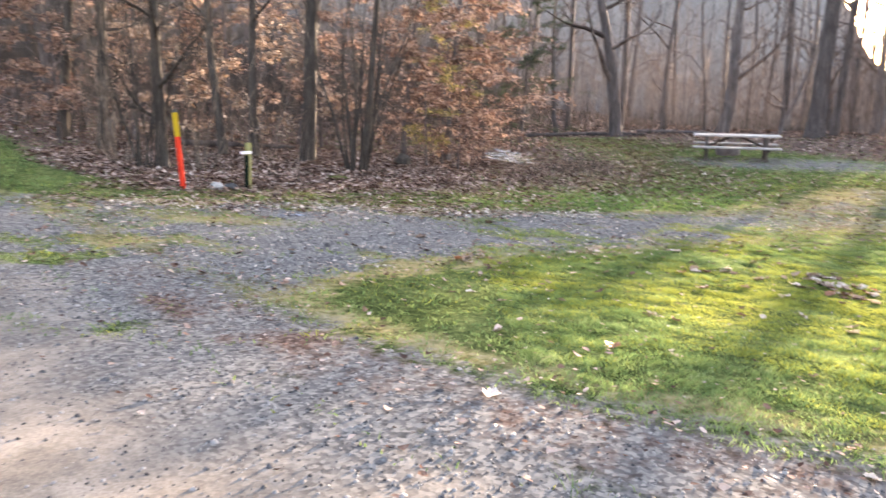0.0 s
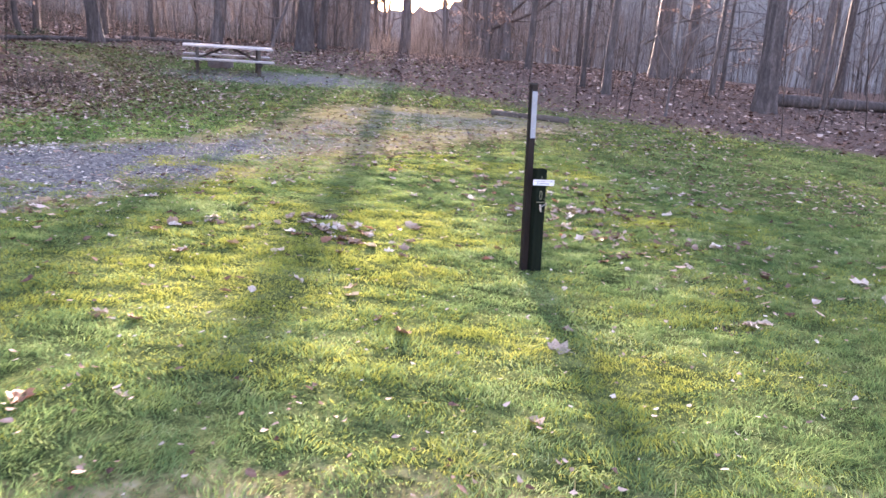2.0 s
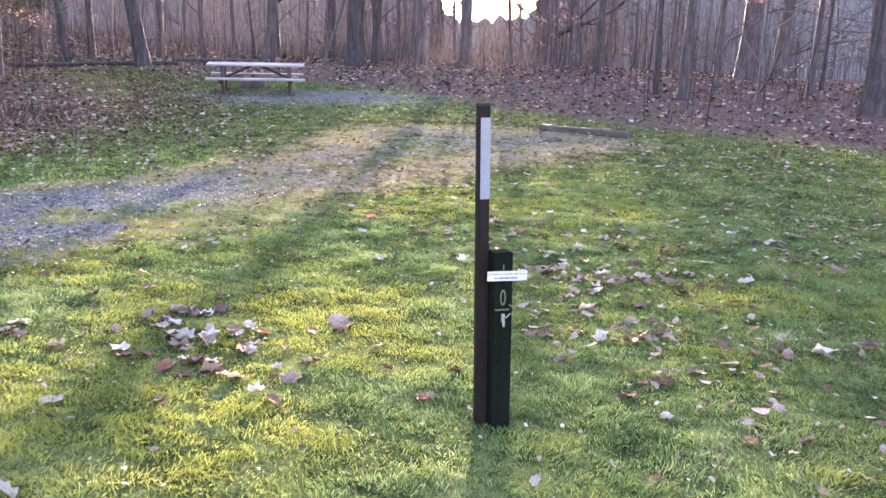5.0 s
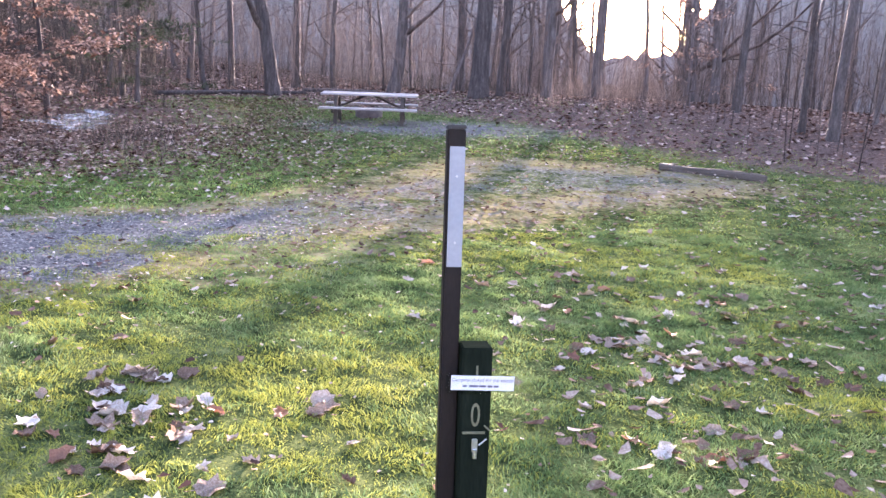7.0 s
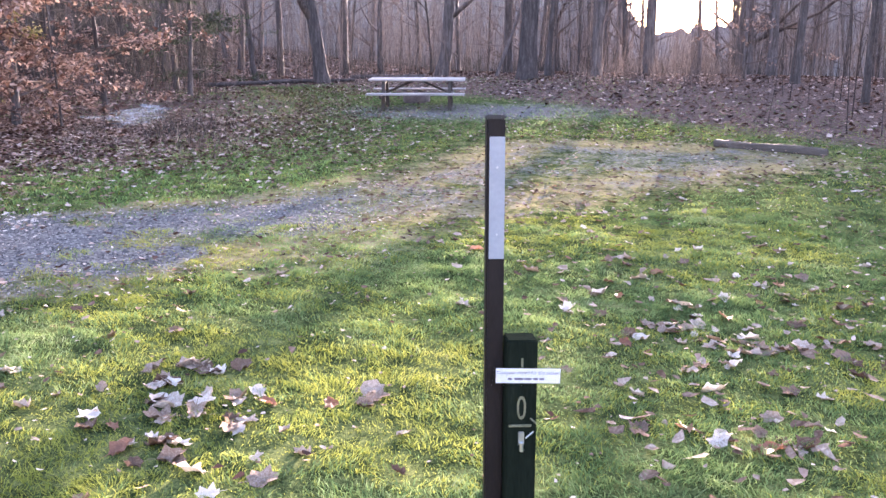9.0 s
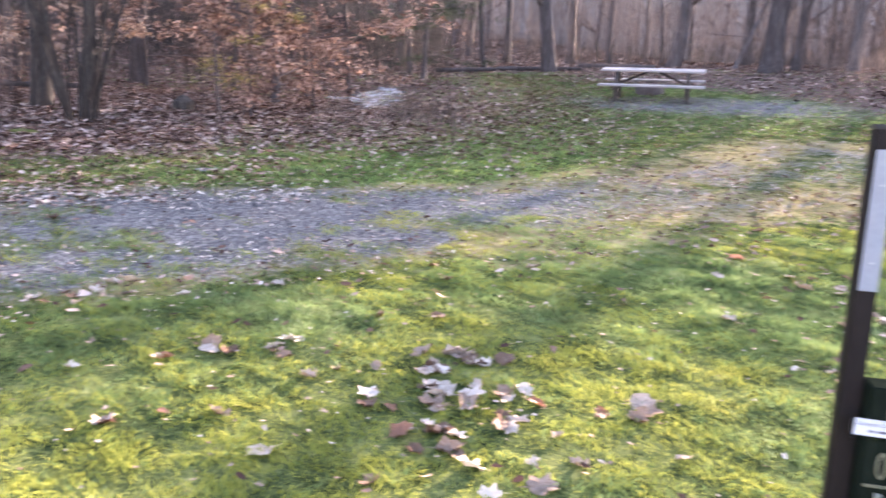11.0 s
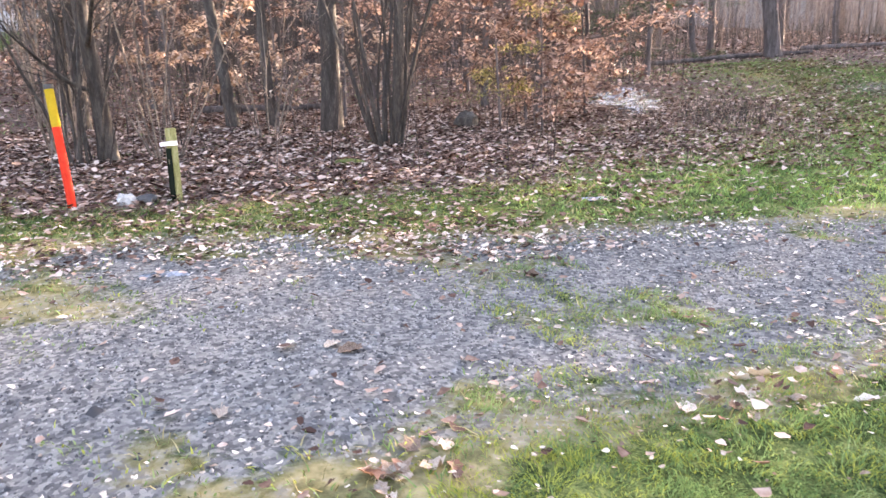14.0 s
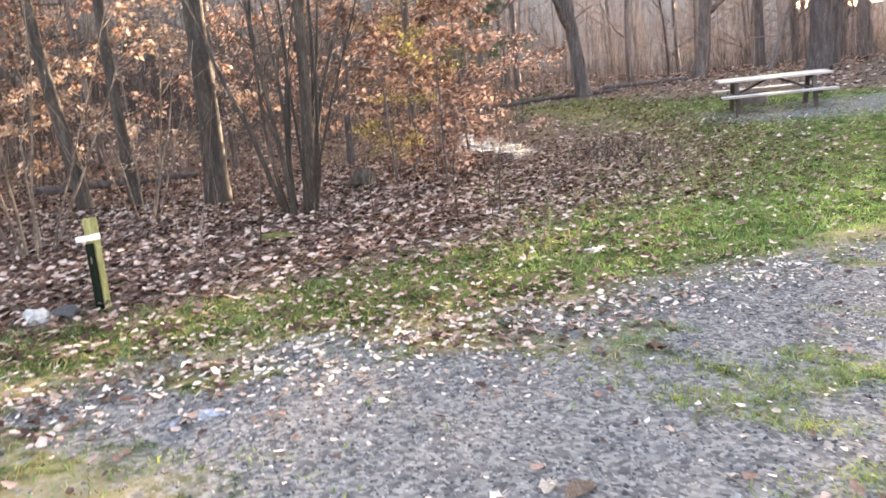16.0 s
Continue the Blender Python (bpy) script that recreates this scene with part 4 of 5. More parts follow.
# the rest of the wood: copies of a few bare trees
KINDS = []
for k, (h, d) in enumerate(((19, 0.17), (22, 0.22), (16, 0.11), (24, 0.3), (12, 0.075), (16, 0.13))):
    t = tree_parts(random.Random(100 + k), h, d, (random.Random(k).gauss(0, 0.02), 0), 0.09, 17, BARK, crook=0.05, twigs=3, sides=7)
    KINDS.append(tagged(t, "bare grey-brown woodland tree", "tree", "bare woodland trees"))

def site_free(x, y, gap):
    if float(inside(CLEARING, x, y)) > -1.6 or float(inside(ROAD, x, y)) > -2 or (-9.5 < x < 7 and y < 33):
        return False
    ahead = x * math.sin(radians(SUN_AZ)) + y * math.cos(radians(SUN_AZ))
    if -5.0 < across(x, y) < 3.0 and ahead > 12:
        return False
    return all((x - p) ** 2 + (y - q) ** 2 > gap * gap for p, q in TAKEN)


rng = random.Random(77)
count, tries, used = 0, 0, set()
while count < 120 and tries < 20000:
    tries += 1
    r, a = 52 * math.sqrt(rng.random()), rng.uniform(0, 2 * math.pi)
    x, y = 7 + r * math.sin(a), 16 + r * math.cos(a)
    if (y < 6 and rng.random() < 0.75) or not site_free(x, y, 2.9):
        continue
    k = rng.randrange(6)
    m = pose(x, y, hz(x, y), 0, 0, rng.uniform(0, 360)) @ Matrix.Scale(rng.uniform(0.8, 1.15), 4)
    TAKEN.append((x, y))
    if k not in used:
        used.add(k)
        KINDS[k].matrix_world = m
    else:
        copy_thing(KINDS[k], m)
    count += 1


def join_far(spots, name, label):
    """Lighter bare trees, joined, for the depth of the wood."""
    models = []
    for k in range(4):
        t = tree_parts(random.Random(200 + k), 19 + 2 * k, 0.1 + 0.035 * k, (0, 0), 0.1, 10, BARK, crook=0.05, twigs=2, sides=5)
        v, f = [], []
        for ch in t.children:
            base = len(v)
            v += [tuple(p.co) for p in ch.data.vertices]
            for p in ch.data.polygons:
                q = [base + i for i in p.vertices]
                f += [(q[0], q[1], q[2]), (q[0], q[2], q[3])]
        for ch in list(t.children):
            bpy.data.objects.remove(ch)
        bpy.data.objects.remove(t)
        models.append((np.array(v), np.array(f)))
    V, F, n = [], [], 0
    for x, y, turn, size, k in spots:
        v, f = models[k]
        c, s = math.cos(turn), math.sin(turn)
        V.append(np.stack([(v[:, 0] * c - v[:, 1] * s) * size + x, (v[:, 0] * s + v[:, 1] * c) * size + y, v[:, 2] * size + hz(x, y)], -1))
        F.append(f + n)
        n += len(v)
    tagged(fast_mesh(name, np.concatenate(V), np.concatenate(F), BARK), label, "trees", kind="stuff")


spots, tries = [], 0
while len(spots) < 120 and tries < 20000:       # deeper in the wood
    tries += 1
    r, a = rng.uniform(50, 105), rng.uniform(-1.9, 1.9)
    x, y = 7 + r * math.sin(a), 16 + r * math.cos(a)
    if site_free(x, y, 1.5):
        TAKEN.append((x, y))
        spots.append((x, y, rng.uniform(0, 6.28), rng.uniform(0.7, 1.1), rng.randrange(4)))
for k in range(30):                              # thicker either side of the gap that lets the sun in
    u = 3.3 + 0.55 * k if k < 17 else -5.2 - 0.75 * (k - 17)
    v = rng.uniform(48, 88)
    spots.append((u * SU[0] + v * math.sin(radians(SUN_AZ)), u * SU[1] + v * math.cos(radians(SUN_AZ)), rng.uniform(0, 6.28), rng.uniform(0.8, 1.1), rng.randrange(2, 4)))
join_far(spots, "far_trees", "bare trees deeper in the wood")

# thin stems and twigs that fill the wood further back
def thicket(name, n, box_, rad, height, seed, mat, label, keep, lean=0.08, twigs=2):
    rng = np.random.default_rng(seed)
    x, y = rng.uniform(box_[0], box_[1], n * 4), rng.uniform(box_[2], box_[3], n * 4)
    ok = keep(x, y)
    x, y = x[ok][:n], y[ok][:n]
    n = len(x)
    z = land(x, y) - 0.05
    V, F = [], []
    def stick(px, py, pz, qx, qy, qz, r0, r1):
        m = len(px)
        base = sum(len(v) for v in V)
        for k in range(3):
            a = 2.094 * k
            V.append(np.stack([px + r0 * math.cos(a), py + r0 * math.sin(a), pz], -1))
        for k in range(3):
            a = 2.094 * k
            V.append(np.stack([qx + r1 * math.cos(a), qy + r1 * math.sin(a), qz], -1))
        i = np.arange(m)
        for k in range(3):
            a, b, c, d = (base + m * k + i, base + m * ((k + 1) % 3) + i, base + m * (3 + (k + 1) % 3) + i, base + m * (3 + k) + i)
            F.append(np.stack([a, b, c], -1))
            F.append(np.stack([a, c, d], -1))
    h = height * rng.uniform(0.45, 1.1, n)
    r = rad * rng.uniform(0.5, 1.4, n)
    tx, ty = rng.normal(0, lean, n) * h, rng.normal(0, lean, n) * h
    mx, my = x + tx * 0.45 + rng.normal(0, 0.02, n) * h, y + ty * 0.45 + rng.normal(0, 0.02, n) * h
    stick(x, y, z, mx, my, z + h * 0.5, r, r * 0.7)
    stick(mx, my, z + h * 0.5, x + tx, y + ty, z + h, r * 0.7, r * 0.15)
    for _ in range(twigs):
        f = rng.uniform(0.2, 0.95, n)
        bx, by, bz = x + (mx - x) * np.minimum(f * 2, 1) + (x + tx - mx) * np.maximum(f * 2 - 1, 0), y + (my - y) * np.minimum(f * 2, 1) + (y + ty - my) * np.maximum(f * 2 - 1, 0), z + h * f
        ln = h * rng.uniform(0.1, 0.34, n)
        an = rng.uniform(0, 6.283, n)
        stick(bx, by, bz, bx + ln * np.cos(an) * 0.75, by + ln * np.sin(an) * 0.75, bz + ln * rng.uniform(0.1, 0.9, n), r * 0.35, r * 0.08)
    ob = fast_mesh(name, np.concatenate(V), np.concatenate(F), mat)
    return tagged(ob, label, "undergrowth", kind="stuff")


def off_sun(x, y):
    return (np.abs(across(x, y) + 0.5) > 2.9) | (x * math.sin(radians(SUN_AZ)) + y * math.cos(radians(SUN_AZ)) < 10)


def in_wood(x, y):
    return (inside(CLEARING, x, y) < -0.6) & (inside(ROAD, x, y) < -1)


thicket("brush", 280, (-12, 3, 12.5, 26), 0.007, 1.9, 1, TWIG, "thin bare stems and brush under the near trees", lambda x, y: in_wood(x, y) & (x + 0.12 * (y - 12) < 1.2), 0.16, 3)
thicket("brush", 3400, (-40, 4, 20, 60), 0.013, 7.0, 2, BARK_DARK, "bare saplings filling the wood", lambda x, y: in_wood(x, y) & off_sun(x, y) & ((y > 27) | (x < -6)), 0.13, 8)
thicket("brush", 2800, (-10, 50, 31, 75), 0.012, 6.5, 3, TWIG, "bare saplings filling the wood behind the table", lambda x, y: in_wood(x, y) & off_sun(x, y), 0.14, 10)
thicket("brush", 1100, (15, 60, -4, 45), 0.012, 5.0, 4, TWIG, "bare saplings filling the wood beyond the lawn", lambda x, y: in_wood(x, y) & off_sun(x, y), 0.1, 8)
thicket("brush", 700, (5, 60, 24, 90), 0.014, 3.0, 5, TWIG, "low bare saplings under the sun", lambda x, y: in_wood(x, y) & ~off_sun(x, y) & (inside(CLEARING, x, y) < -1.5), 0.1, 4)
thicket("far_woods", 3200, (-150, 150, -120, 160), 0.03, 17.0, 6, BARK, "distant bare woods", lambda x, y: (np.hypot(x - 4, y - 12) > 80) & (np.hypot(x - 4, y - 12) < 150) & off_sun(x, y) & (inside(ROAD, x, y) < -3) & ((y > -10) | (np.abs(x) > 30)), 0.055, 8)
thicket("far_woods", 170, (20, 110, 60, 160), 0.022, 17.0, 12, TWIG, "thin bare trees against the low sun", lambda x, y: (np.hypot(x - 4, y - 12) > 85) & ~off_sun(x, y), 0.07, 14)
thicket("far_woods", 1100, (20, 110, 60, 160), 0.03, 10.5, 8, TWIG, "low distant woods under the sun", lambda x, y: (np.hypot(x - 4, y - 12) > 85) & ~off_sun(x, y), 0.12, 8)
thicket("undergrowth", 2600, (-12, 34, 35, 72), 0.012, 1.4, 9, BARK_DARK, "low bare undergrowth behind the clearing", lambda x, y: in_wood(x, y), 0.3, 6)
thicket("weeds", 150, (2.3, 4.3, 16.8, 20.4), 0.005, 0.5, 10, BARK_DARK, "dark weedy stalks in front of the puddle", lambda x, y: (np.hypot((x - 3.4) / 0.8, (y - 18.2) / 1.5) < 0.9), 0.4, 5)
thicket("weeds", 420, (1, 5.6, 14, 26), 0.004, 0.5, 7, BRUSH, "dry weed stalks along the wet hollow", lambda x, y: (np.hypot(x - 3, (y - 18) / 3) < 1.5), 0.2, 3)


def in_gap(x, y):
    v = x * math.sin(radians(SUN_AZ)) + y * math.cos(radians(SUN_AZ))
    return ~off_sun(x, y) & (v > 30.5) & (v < 50) & in_wood(x, y)


thicket("undergrowth", 800, (11, 34, 22, 50), 0.012, 0.9, 13, TWIG, "low bare undergrowth where the sun comes in", in_gap, 0.3, 6)


def log(a, b, d, label, seed=0):
    rng = random.Random(seed)
    a, b = Vector((*a, hz(*a) + d * 0.4)), Vector((*b, hz(*b) + d * 0.4))
    t = Tubes()
    pts = [a.lerp(b, i / 8) + Vector((rng.gauss(0, 0.03), rng.gauss(0, 0.03), rng.gauss(0, 0.01))) for i in range(9)]
    t.add(pts, [d / 2 * (1 - 0.05 * i) for i in range(9)], 9)
    base = len(t.v)
    t.f += [tuple(range(8, -1, -1)), tuple(range(base - 9, base))]
    ob = t.make("fallen_log", BARK, None, True)
    tagged(ob, label, "log", "fallen logs")


log((23.2, 14.9), (29.5, 11.2), 0.42, "thick fallen grey trunk lying on the leaves", 1)
log((3.6, 34.5), (7.0, 35.2), 0.2, "fallen grey log behind the lawn", 2)
log((6.0, 35.5), (9.2, 34.2), 0.2, "fallen grey log behind the lawn", 3)
log((9.5, 36.8), (12.2, 35.0), 0.22, "fallen grey log behind the lawn", 4)
log((-6.5, 20), (-3.9, 21.4), 0.2, "fallen log among brush and leaves", 7)

# ---------------------------------------------------------------- small ground cover
def heights(x, y):
    n = np.exp(-((x - 4) ** 2 + (y - 12) ** 2) / 900)
    return land(x, y) + n * (0.012 * frost(x, y, 2.1, 1) + 0.006 * frost(x, y, 5.3, 2))


def blades(name, n, box_, size, width, seed, mat, label, keep, tall=1.0):
    """Grass: tapered, bent blades of three triangles."""
    rng = np.random.default_rng(seed)
    x, y = rng.uniform(box_[0], box_[1], n), rng.uniform(box_[2], box_[3], n)
    ok = rng.random(n) < keep(x, y)
    x, y = x[ok], y[ok]
    n = len(x)
    z = heights(x, y)
    a = rng.uniform(0, 2 * math.pi, n)
    h = size * rng.uniform(0.5, 1.3, n) * (1 + 0.35 * frost(x, y, 3.0, 5)) * (1 + 0.6 * frost(x, y, 13.0, 8))
    h = h * (1 - 0.82 * np.clip((x - 4.5) / 2.5, 0, 1) * np.clip((inside(TRACK, x, y) + 1.2) / 1.2, 0, 1))     # flat and worn where cars drive
    w = width * rng.uniform(0.6, 1.3, n)
    sway = 7 * frost(x, y, 7.0, 2)        # tufts lie together
    lx, ly = (0.75 * np.cos(sway) + rng.normal(0, 0.75, n)) * h, (0.75 * np.sin(sway) + rng.normal(0, 0.75, n)) * h
    cx, cy = np.cos(a) * w, np.sin(a) * w
    V = np.stack([np.stack([x - cx, y - cy, z - 0.006], -1), np.stack([x + cx, y + cy, z - 0.006], -1),
                  np.stack([x + lx * 0.4 - cx * 0.75, y + ly * 0.4 - cy * 0.75, z + h * 0.45], -1),
                  np.stack([x + lx * 0.4 + cx * 0.75, y + ly * 0.4 + cy * 0.75, z + h * 0.45], -1),
                  np.stack([x + lx, y + ly, z + h * 0.65], -1)], 1)
    i = np.arange(n)[:, None] * 5
    F = np.concatenate([i + np.array([[0, 1, 3]]), i + np.array([[0, 3, 2]]), i + np.array([[2, 3, 4]])], 1)
    ob = fast_mesh(name, V.reshape(-1, 3), F.reshape(-1, 3), mat)
    return tagged(ob, label, "grass", kind="stuff")


def green(x, y):
    g, du, dr, li, ta = covers(x, y)
    tuft = np.clip(0.72 + 0.55 * frost(x, y, 13.0, 8) + 0.5 * frost(x, y, 29.0, 3), 0.3, 1)
    return tuft * np.clip(1.05 - 1.5 * np.clip(g - 0.25, 0, 1) - 1.3 * np.clip(li - 0.35, 0, 1) - 0.9 * np.clip(dr - 0.35, 0, 1) - 2 * ta, 0, 1)


def straw(x, y):
    g, du, dr, li, ta = covers(x, y)
    return np.clip(1.3 * (dr - 0.25), 0, 1) * np.clip(1.5 - 1.25 * g, 0.06, 1) * (1 - du) * (1 - ta)


def mossy(x, y):
    """Share of yellow-green blades: patches of moss, plus sunlight painted across the lawn."""
    heart = np.exp(-((x - 2.6) / 2.0) ** 2 - ((y - 6.6) / 2.1) ** 2)
    # more yellow where the sun falls, less on the shaded side
    return np.clip(0.36 + 0.5 * heart + 0.42 * np.clip((x - 6) / 3, 0, 1) * (y > 10.5) - 0.35 * np.clip(across(x, y) - 1.8, 0, 1) * (y < 10.5)
                   - 0.5 * np.clip(5.0 - y - 0.25 * x, 0, 1) + 0.6 * frost(x, y, 1.5, 9) + 0.5 * frost(x, y, 4.7, 4), 0, 0.94)


def in_front(x, y):
    return (x > 0.5) & (x < 9.5) & (y > 2.6) & (y < 10.8)


blades("grass", 620000, (0.5, 9.5, 2.6, 10.8), 0.036, 0.0022, 11, GRASS, "short green lawn grass", lambda x, y: green(x, y) * (1 - mossy(x, y)))
blades("mossy_grass", 560000, (0.5, 9.5, 2.6, 10.8), 0.027, 0.0022, 16, MOSS_SUN_GRASS, "yellow-green patches in the lawn, moss and painted sunlight", lambda x, y: green(x, y) * mossy(x, y))
blades("grass", 290000, (-5.5, 17, 2.2, 18), 0.033, 0.005, 12, GRASS, "short lawn grass", lambda x, y: green(x, y) * ~in_front(x, y) * (1 - 0.5 * mossy(x, y)))
blades("mossy_grass", 150000, (-5.5, 17, 2.2, 18), 0.03, 0.0048, 17, MOSS_SUN_GRASS, "yellow-green grass, moss and painted sunlight", lambda x, y: green(x, y) * ~in_front(x, y) * mossy(x, y))
blades("grass", 120000, (-14, 18, 9, 34), 0.05, 0.01, 13, GRASS, "short lawn grass further off", lambda x, y: green(x, y) * ((y > 18) | (x < -5.5)))
blades("grass", 26000, (0.8, 7, 13, 31), 0.09, 0.006, 18, GRASS, "grass among the fallen leaves", lambda x, y: 0.5 * np.clip(covers(x, y)[3], 0, 1) * np.exp(-(np.minimum(inside(CLEARING, x, y) + 0.3, 0) / 1.6) ** 2))
blades("grass", 60000, (-4, 6.5, 10.8, 18), 0.05, 0.005, 19, FRESH, "fresh green grass between the track and the wood", lambda x, y: green(x, y) * np.clip((x + 0.5) / 3, 0.06, 1) * np.clip((6 - x) / 1.5, 0, 1) * (inside(TRACK, x, y) < -0.1))
blades("dry_grass", 120000, (-5, 14, 3, 17), 0.045, 0.003, 14, DRY_GRASS, "withered straw-coloured grass along the gravel", straw)
blades("dry_grass", 16000, (-5, 2.5, 10.4, 13.2), 0.05, 0.004, 20, DRY_GRASS, "withered blades among the grass at the wood edge", lambda x, y: green(x, y) * np.clip(0.75 - 0.2 * x, 0.1, 1))
blades("dry_grass", 16000, (0, 8, 12.5, 30), 0.13, 0.005, 15, DRY_GRASS, "tufts of pale dry grass at the wood edge", lambda x, y: np.exp(-(inside(CLEARING, x, y) / 0.9) ** 2) * 0.8)


def stones(name, n, box_, size, seed, keep, label):
    rng = np.random.default_rng(seed)
    x, y = rng.uniform(box_[0], box_[1], n), rng.uniform(box_[2], box_[3], n)
    ok = rng.random(n) < keep(x, y)
    x, y = x[ok], y[ok]
    n = len(x)
    z = heights(x, y)
    s = size * rng.lognormal(0, 0.4, n)
    a = rng.uniform(0, 6.283, n)
    V = []
    for k in range(4):
        r = s * rng.uniform(0.7, 1.2, n)
        V.append(np.stack([x + r * np.cos(a + k * 1.571), y + r * np.sin(a + k * 1.571), z - 0.1 * s], -1))
    for k in range(2):
        r = s * rng.uniform(0.2, 0.6, n)
        V.append(np.stack([x + r * np.cos(a + 0.6 + k * 3.14), y + r * np.sin(a + 0.6 + k * 3.14), z + s * rng.uniform(0.35, 0.8, n)], -1))
    V = np.stack(V, 1)
    i = np.arange(n)[:, None] * 6
    F = np.concatenate([i + np.array([t]) for t in ((0, 1, 4), (1, 2, 4), (2, 5, 4), (2, 3, 5), (3, 0, 5), (0, 4, 5))], 1)
    return tagged(fast_mesh(name, V.reshape(-1, 3), F.reshape(-1, 3), STONE), label, "gravel", kind="stuff")


def gravelly(x, y):
    g, du, dr, li, ta = covers(x, y)
    return np.clip((g - 0.3) * 1.6, 0, 1) * (1 - 0.75 * du) * (1 - ta)


stones("gravel", 80000, (-4, 5, 5, 13), 0.0075, 21, gravelly, "loose grey crushed stone on the track")
stones("gravel", 32000, (-4, 4, 0.5, 7), 0.008, 22, gravelly, "loose grey crushed stone on the road")
stones("gravel", 20000, (4, 13, 9, 24), 0.010, 23, gravelly, "loose grey crushed stone among dry grass")



def flat_leaves(name, n, box_, size, seed, mat, label, keep, lift=0.012, points=6):
    """Fallen leaves: lobed, folded and curled."""
    rng = np.random.default_rng(seed)
    x, y = rng.uniform(box_[0], box_[1], n), rng.uniform(box_[2], box_[3], n)
    ok = rng.random(n) < keep(x, y)
    x, y = x[ok], y[ok]
    n = len(x)
    z = heights(x, y) + lift + rng.uniform(0, 0.03, n)
    s = size * np.minimum(rng.lognormal(0, 0.28, n), 1.6)
    a = rng.uniform(0, 6.283, n)
    t1, t2 = np.clip(rng.normal(0, 0.25, n), -0.4, 0.4), np.clip(rng.normal(0, 0.25, n), -0.4, 0.4)
    ax, ay, bx, by = np.cos(a), np.sin(a), -np.sin(a), np.cos(a)
    def at(u, v, w):
        return np.stack([x + s * (u * ax + v * bx), y + s * (u * ay + v * by), z + s * (w + u * t1 + v * t2)], -1)
    c = rng.uniform(0.0, 0.35, n)
    ring = []
    for k in range(points):
        th = 2 * math.pi * k / points
        r = (1.0 if k % 2 else 0.72) * rng.uniform(0.65, 1.1, n)
        ring.append(at(0.75 * r * math.cos(th), 0.5 * r * math.sin(th), c * r * rng.uniform(0.3, 1.2, n)))
    V = np.stack(ring + [at(0, 0, 0)], 1)
    i = np.arange(n)[:, None] * (points + 1)
    F = np.concatenate([i + np.array([(points, k, (k + 1) % points)]) for k in range(points)], 1)
    return tagged(fast_mesh(name, V.reshape(-1, 3), F.reshape(-1, 3), mat), label, "leaves", kind="stuff")


def wood_floor(x, y):
    return np.clip((covers(x, y)[3] - 0.25) * 1.5, 0, 1) * np.clip(2.5 * (np.hypot((x - 2.2) / 0.65, (y - 23.1) / 3.3) - 0.8), 0.02, 1)


flat_leaves("leaf_litter", 70000, (-8, 6.5, 11, 22), 0.064, 31, LITTER, "deep brown leaf litter under the trees", wood_floor, points=5)
flat_leaves("leaf_litter", 42000, (-16, 30, 8, 40), 0.1, 32, LITTER, "brown leaf litter across the woodland floor", lambda x, y: wood_floor(x, y) * ((y > 22) | (x > 6.5) | (x < -8)), points=4)
flat_leaves("leaf_litter", 24000, (-5, 14, 6, 30), 0.045, 33, LITTER, "scattered fallen leaves", lambda x, y: np.clip(0.1 + 0.7 * np.exp(-(inside(TRACK, x, y) / 0.7) ** 2) + 0.1 * (inside(TRACK, x, y) > 0) * (x < 6) + 0.8 * np.exp(-((inside(CLEARING, x, y) - 0.6) / 1.0) ** 2) * (x < 8), 0, 1) * (inside(CLEARING, x, y) > 0))
flat_leaves("leaf_litter", 15000, (2, 9.5, 14, 32), 0.055, 39, LAWN_LEAF, "pale brown leaves thick on the grass beside the hollow", lambda x, y: (inside(CLEARING, x, y) > 0) * (inside(TRACK, x, y) < -0.3) * np.exp(-((inside(CLEARING, x, y) - 0.2) / 1.5) ** 2))
flat_leaves("leaf_litter", 14000, (-14, 45, 38, 72), 0.2, 40, LITTER, "leaf litter deeper in the wood", lambda x, y: inside(CLEARING, x, y) < -1, points=4)
flat_leaves("leaf_litter", 9000, (2, 12, 12, 31), 0.062, 36, LAWN_LEAF, "pale leaves on the lawn round the picnic table", lambda x, y: (inside(CLEARING, x, y) > 0) * (inside(TRACK, x, y) < -0.3) * np.clip(0.45 + 0.5 * frost(x, y, 1.3, 5), 0.1, 1) * np.clip((10 - x) / 2, 0.08, 1))
flat_leaves("leaf_litter", 13000, (5.5, 17, 4, 20), 0.055, 34, LAWN_LEAF, "pale fallen leaves strewn over the lawn", lambda x, y: (inside(CLEARING, x, y) > 0) * np.clip(0.4 + 0.6 * frost(x, y, 0.9, 3), 0.08, 1))
flat_leaves("leaf_scraps", 5500, (0.5, 10, 3, 11), 0.02, 37, LAWN_LEAF, "small dry leaf scraps in the grass", lambda x, y: (inside(ROAD, x, y) < 0) * (0.35 + 0.6 * np.exp(-(inside(TRACK, x, y) / 0.5) ** 2)), 0.016)
flat_leaves("leaf_scraps", 9000, (-4, 6, 6.5, 13), 0.022, 38, LAWN_LEAF, "small dry leaf scraps on the gravel", lambda x, y: 0.8 * np.clip(covers(x, y)[0], 0, 1) * (0.3 + 0.7 * np.exp(-(inside(TRACK, x, y) / 0.7) ** 2)), 0.008)
flat_leaves("leaf_scraps", 7500, (-4, 2.4, 9.0, 11.7), 0.032, 41, LAWN_LEAF, "pale leaf debris along the edge of the track", lambda x, y: np.exp(-((inside(TRACK, x, y) - 0.35) / 0.4) ** 2) * (inside(TRACK, x, y) > -0.1) * np.clip(0.5 + 0.6 * frost(x, y, 1.6, 2), 0.1, 1), 0.012)
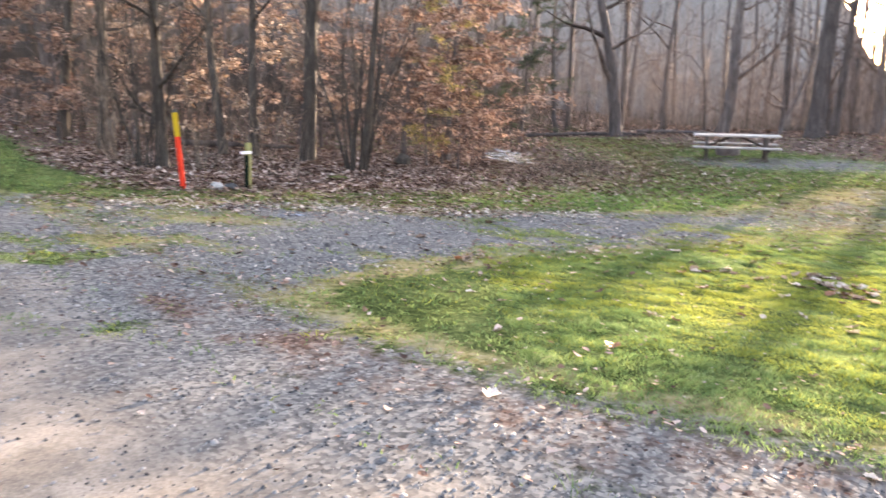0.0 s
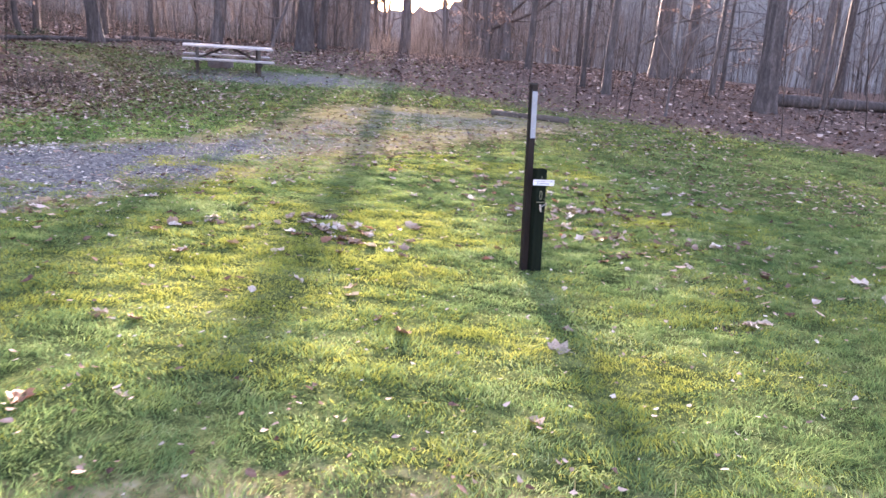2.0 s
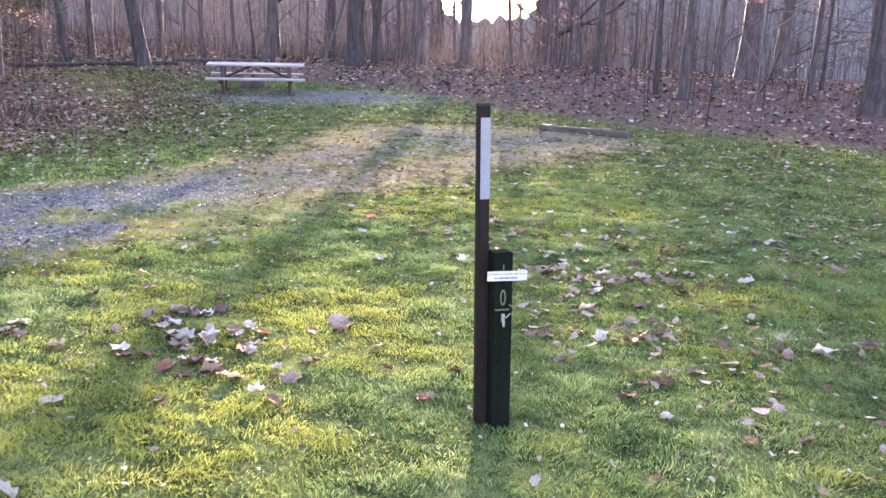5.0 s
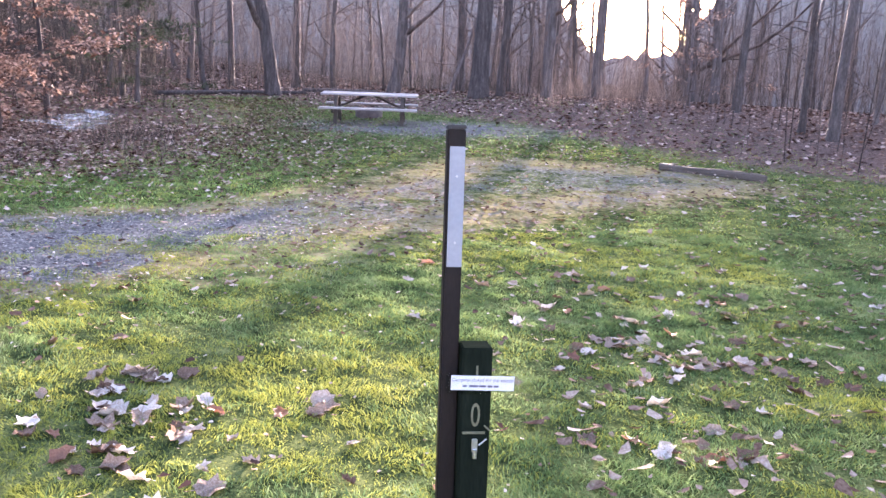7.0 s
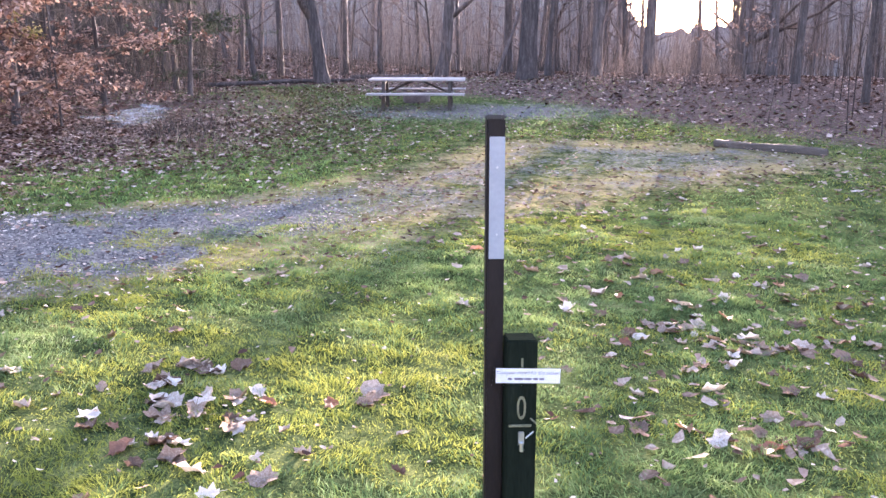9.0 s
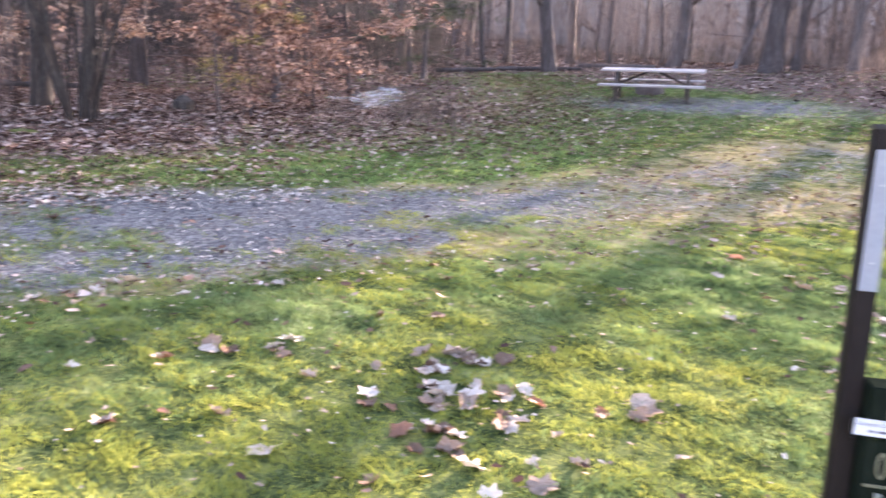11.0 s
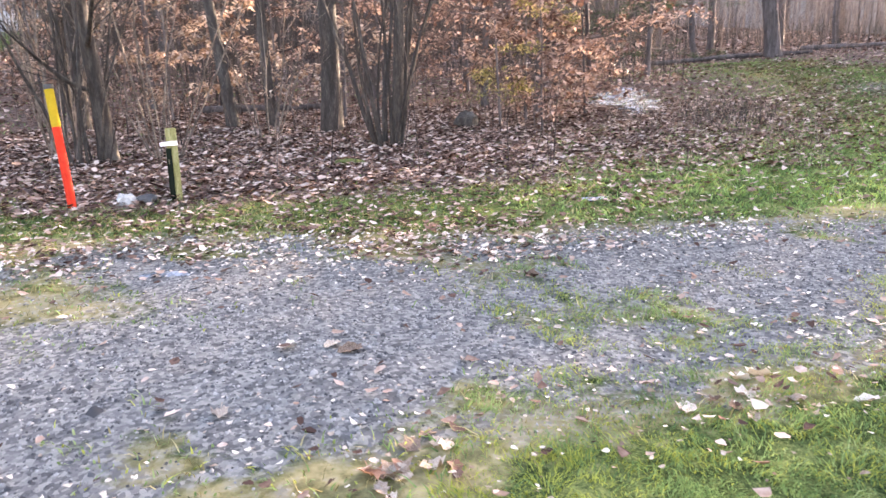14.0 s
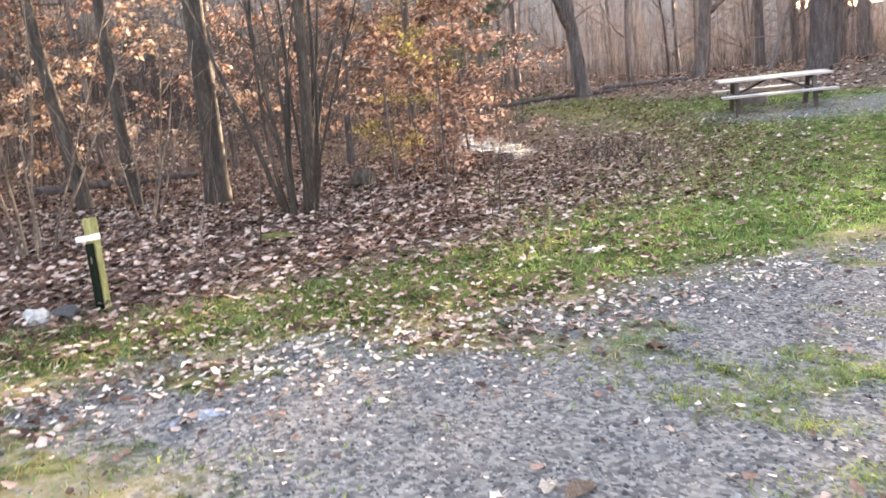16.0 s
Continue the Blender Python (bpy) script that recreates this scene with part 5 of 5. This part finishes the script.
flat_leaves("leaf_drift", 10000, (-5, 1.6, 9.0, 11.8), 0.044, 42, LITTER, "matted drift of brown leaves along the edge of the track", lambda x, y: np.exp(-((inside(TRACK, x, y) - 0.4) / 0.5) ** 2) * np.clip(0.45 + 0.8 * frost(x, y, 1.9, 6), 0.04, 1) * np.clip((1.4 - x) / 1.5, 0, 1), 0.01, points=5)
flat_leaves("leaf_drift", 7000, (-5, 1.6, 9.0, 11.8), 0.042, 43, LAWN_LEAF, "pale matted leaves along the edge of the track", lambda x, y: np.exp(-((inside(TRACK, x, y) - 0.35) / 0.45) ** 2) * np.clip(0.4 + 0.8 * frost(x, y, 2.3, 3), 0.04, 1) * np.clip((1.4 - x) / 1.5, 0, 1), 0.012, points=5)
flat_leaves("leaf_litter", 4500, (-5, 2.0, 10.7, 13.2), 0.05, 44, LITTER, "brown leaves blown onto the grass strip", lambda x, y: (inside(CLEARING, x, y) > 0) * (inside(TRACK, x, y) < 0) * np.clip(0.6 + 0.5 * frost(x, y, 2.1, 8), 0.15, 1), 0.02, points=5)
flat_leaves("leaf_litter", 3200, (-3.5, 3, 1, 6), 0.03, 35, LITTER, "dark leaf scraps on the road", lambda x, y: 0.6 * np.exp(-((inside(ROAD, x, y) - 0.3) / 0.9) ** 2))


# single large leaves that lie on the lawn near the posts
LOBES = (1.12, 0.84, 1.0, 0.76, 1.02, 0.74, 0.84, 0.66, 0.82, 0.74, 1.0, 0.76, 0.98, 0.86)


def leaf_shape(seed, curl):
    """A lobed leaf, wrinkled and curled, with its stalk."""
    rng = random.Random(seed)
    v, f = [(0, 0, 0.0)], []
    n = len(LOBES)
    for share in (0.5, 1.0):
        for k, r in enumerate(LOBES):
            a = 2 * math.pi * k / n + rng.uniform(-0.08, 0.08)
            r = (r if share == 1 else 0.85) * share * rng.uniform(0.9, 1.12)
            x, y = r * 0.66 * math.cos(a), r * 0.56 * math.sin(a)
            v.append((x, y * (1 - 0.25 * curl), 0.65 * curl * (y * y * 1.1 + 0.35 * x * x) + rng.uniform(-0.06, 0.08) * (1 + share)))
    for k in range(n):
        j = (k + 1) % n
        f += [(0, 1 + k, 1 + j), (1 + k, 1 + n + k, 1 + n + j, 1 + j)]
    b = len(v)
    v += [(-0.3, 0.02, 0.06), (-0.85, 0.06, 0.12), (-0.85, 0.03, 0.12), (-0.3, -0.02, 0.06)]
    f.append((b, b + 1, b + 2, b + 3))
    me = bpy.data.meshes.new("leaf")
    me.from_pydata(v, [], f)
    me.polygons.foreach_set("use_smooth", [True] * len(f))
    return me


SHAPES = []
for k in range(6):
    me = leaf_shape(k, (0.5, 0.8, 1.1, 0.65, 1.0, 0.8)[k])
    me.materials.append(RED_LEAF if k == 5 else LAWN_LEAF)
    SHAPES.append(me)

# heaps and single leaves: middle, spread, how many
PATCHES = ((3.85, 7.6, 0.14, 18), (3.85, 6.95, 0.15, 15), (3.65, 7.2, 0.14, 7), (3.95, 6.55, 0.12, 5), (3.5, 6.6, 0.2, 5), (4.3, 6.9, 0.25, 6), (4.6, 7.1, 0.12, 4), (4.55, 6.35, 0.3, 4),
           (6.62, 7.75, 0.28, 24), (6.85, 7.3, 0.3, 22), (6.05, 6.4, 0.12, 9), (6.15, 8.2, 0.2, 5), (6.7, 6.55, 0.4, 8), (7.8, 7.6, 0.8, 42), (5.6, 5.5, 0.35, 5), (5.22, 4.12, 0.05, 3),
           (2.37, 7.45, 0.05, 2), (2.61, 7.54, 0.06, 3), (2.9, 7.69, 0.08, 4), (1.96, 7.27, 0.1, 1), (2.27, 6.55, 0.1, 2), (0.35, 7.55, 0.12, 7), (0.7, 6.2, 0.3, 5), (3.15, 7.36, 0.1, 3),
           (1.77, 8.3, 0.12, 4), (2.9, 5.05, 0.2, 2), (4.7, 5.25, 0.08, 1), (3.4, 4.6, 0.8, 6), (2.0, 5.6, 0.8, 8), (6.5, 5.0, 0.8, 8), (4.6, 8.2, 0.8, 10), (8.2, 9.2, 1.0, 34),
           (-0.27, 8.64, 0.02, 1), (-0.49, 8.55, 0.02, 1), (1.75, 8.38, 0.1, 4), (0.34, 7.58, 0.08, 4), (0.9, 9.4, 1.0, 8), (7.0, 8.6, 0.6, 12), (1.2, 4.8, 0.6, 6))
rng = random.Random(5)
for cx, cy, s, n in PATCHES:
    for _ in range(n):
        x, y = rng.gauss(cx, s), rng.gauss(cy, s)
        lf = new("leaf", SHAPES[5 if rng.random() < 0.06 else rng.randrange(5)])
        lf.matrix_world = pose(x, y, float(heights(x, y)) + 0.012, rng.gauss(0, 11), rng.gauss(0, 11), rng.uniform(0, 360)) @ Matrix.Scale(rng.uniform(0.05, 0.115), 4)
        lf.parent = ground
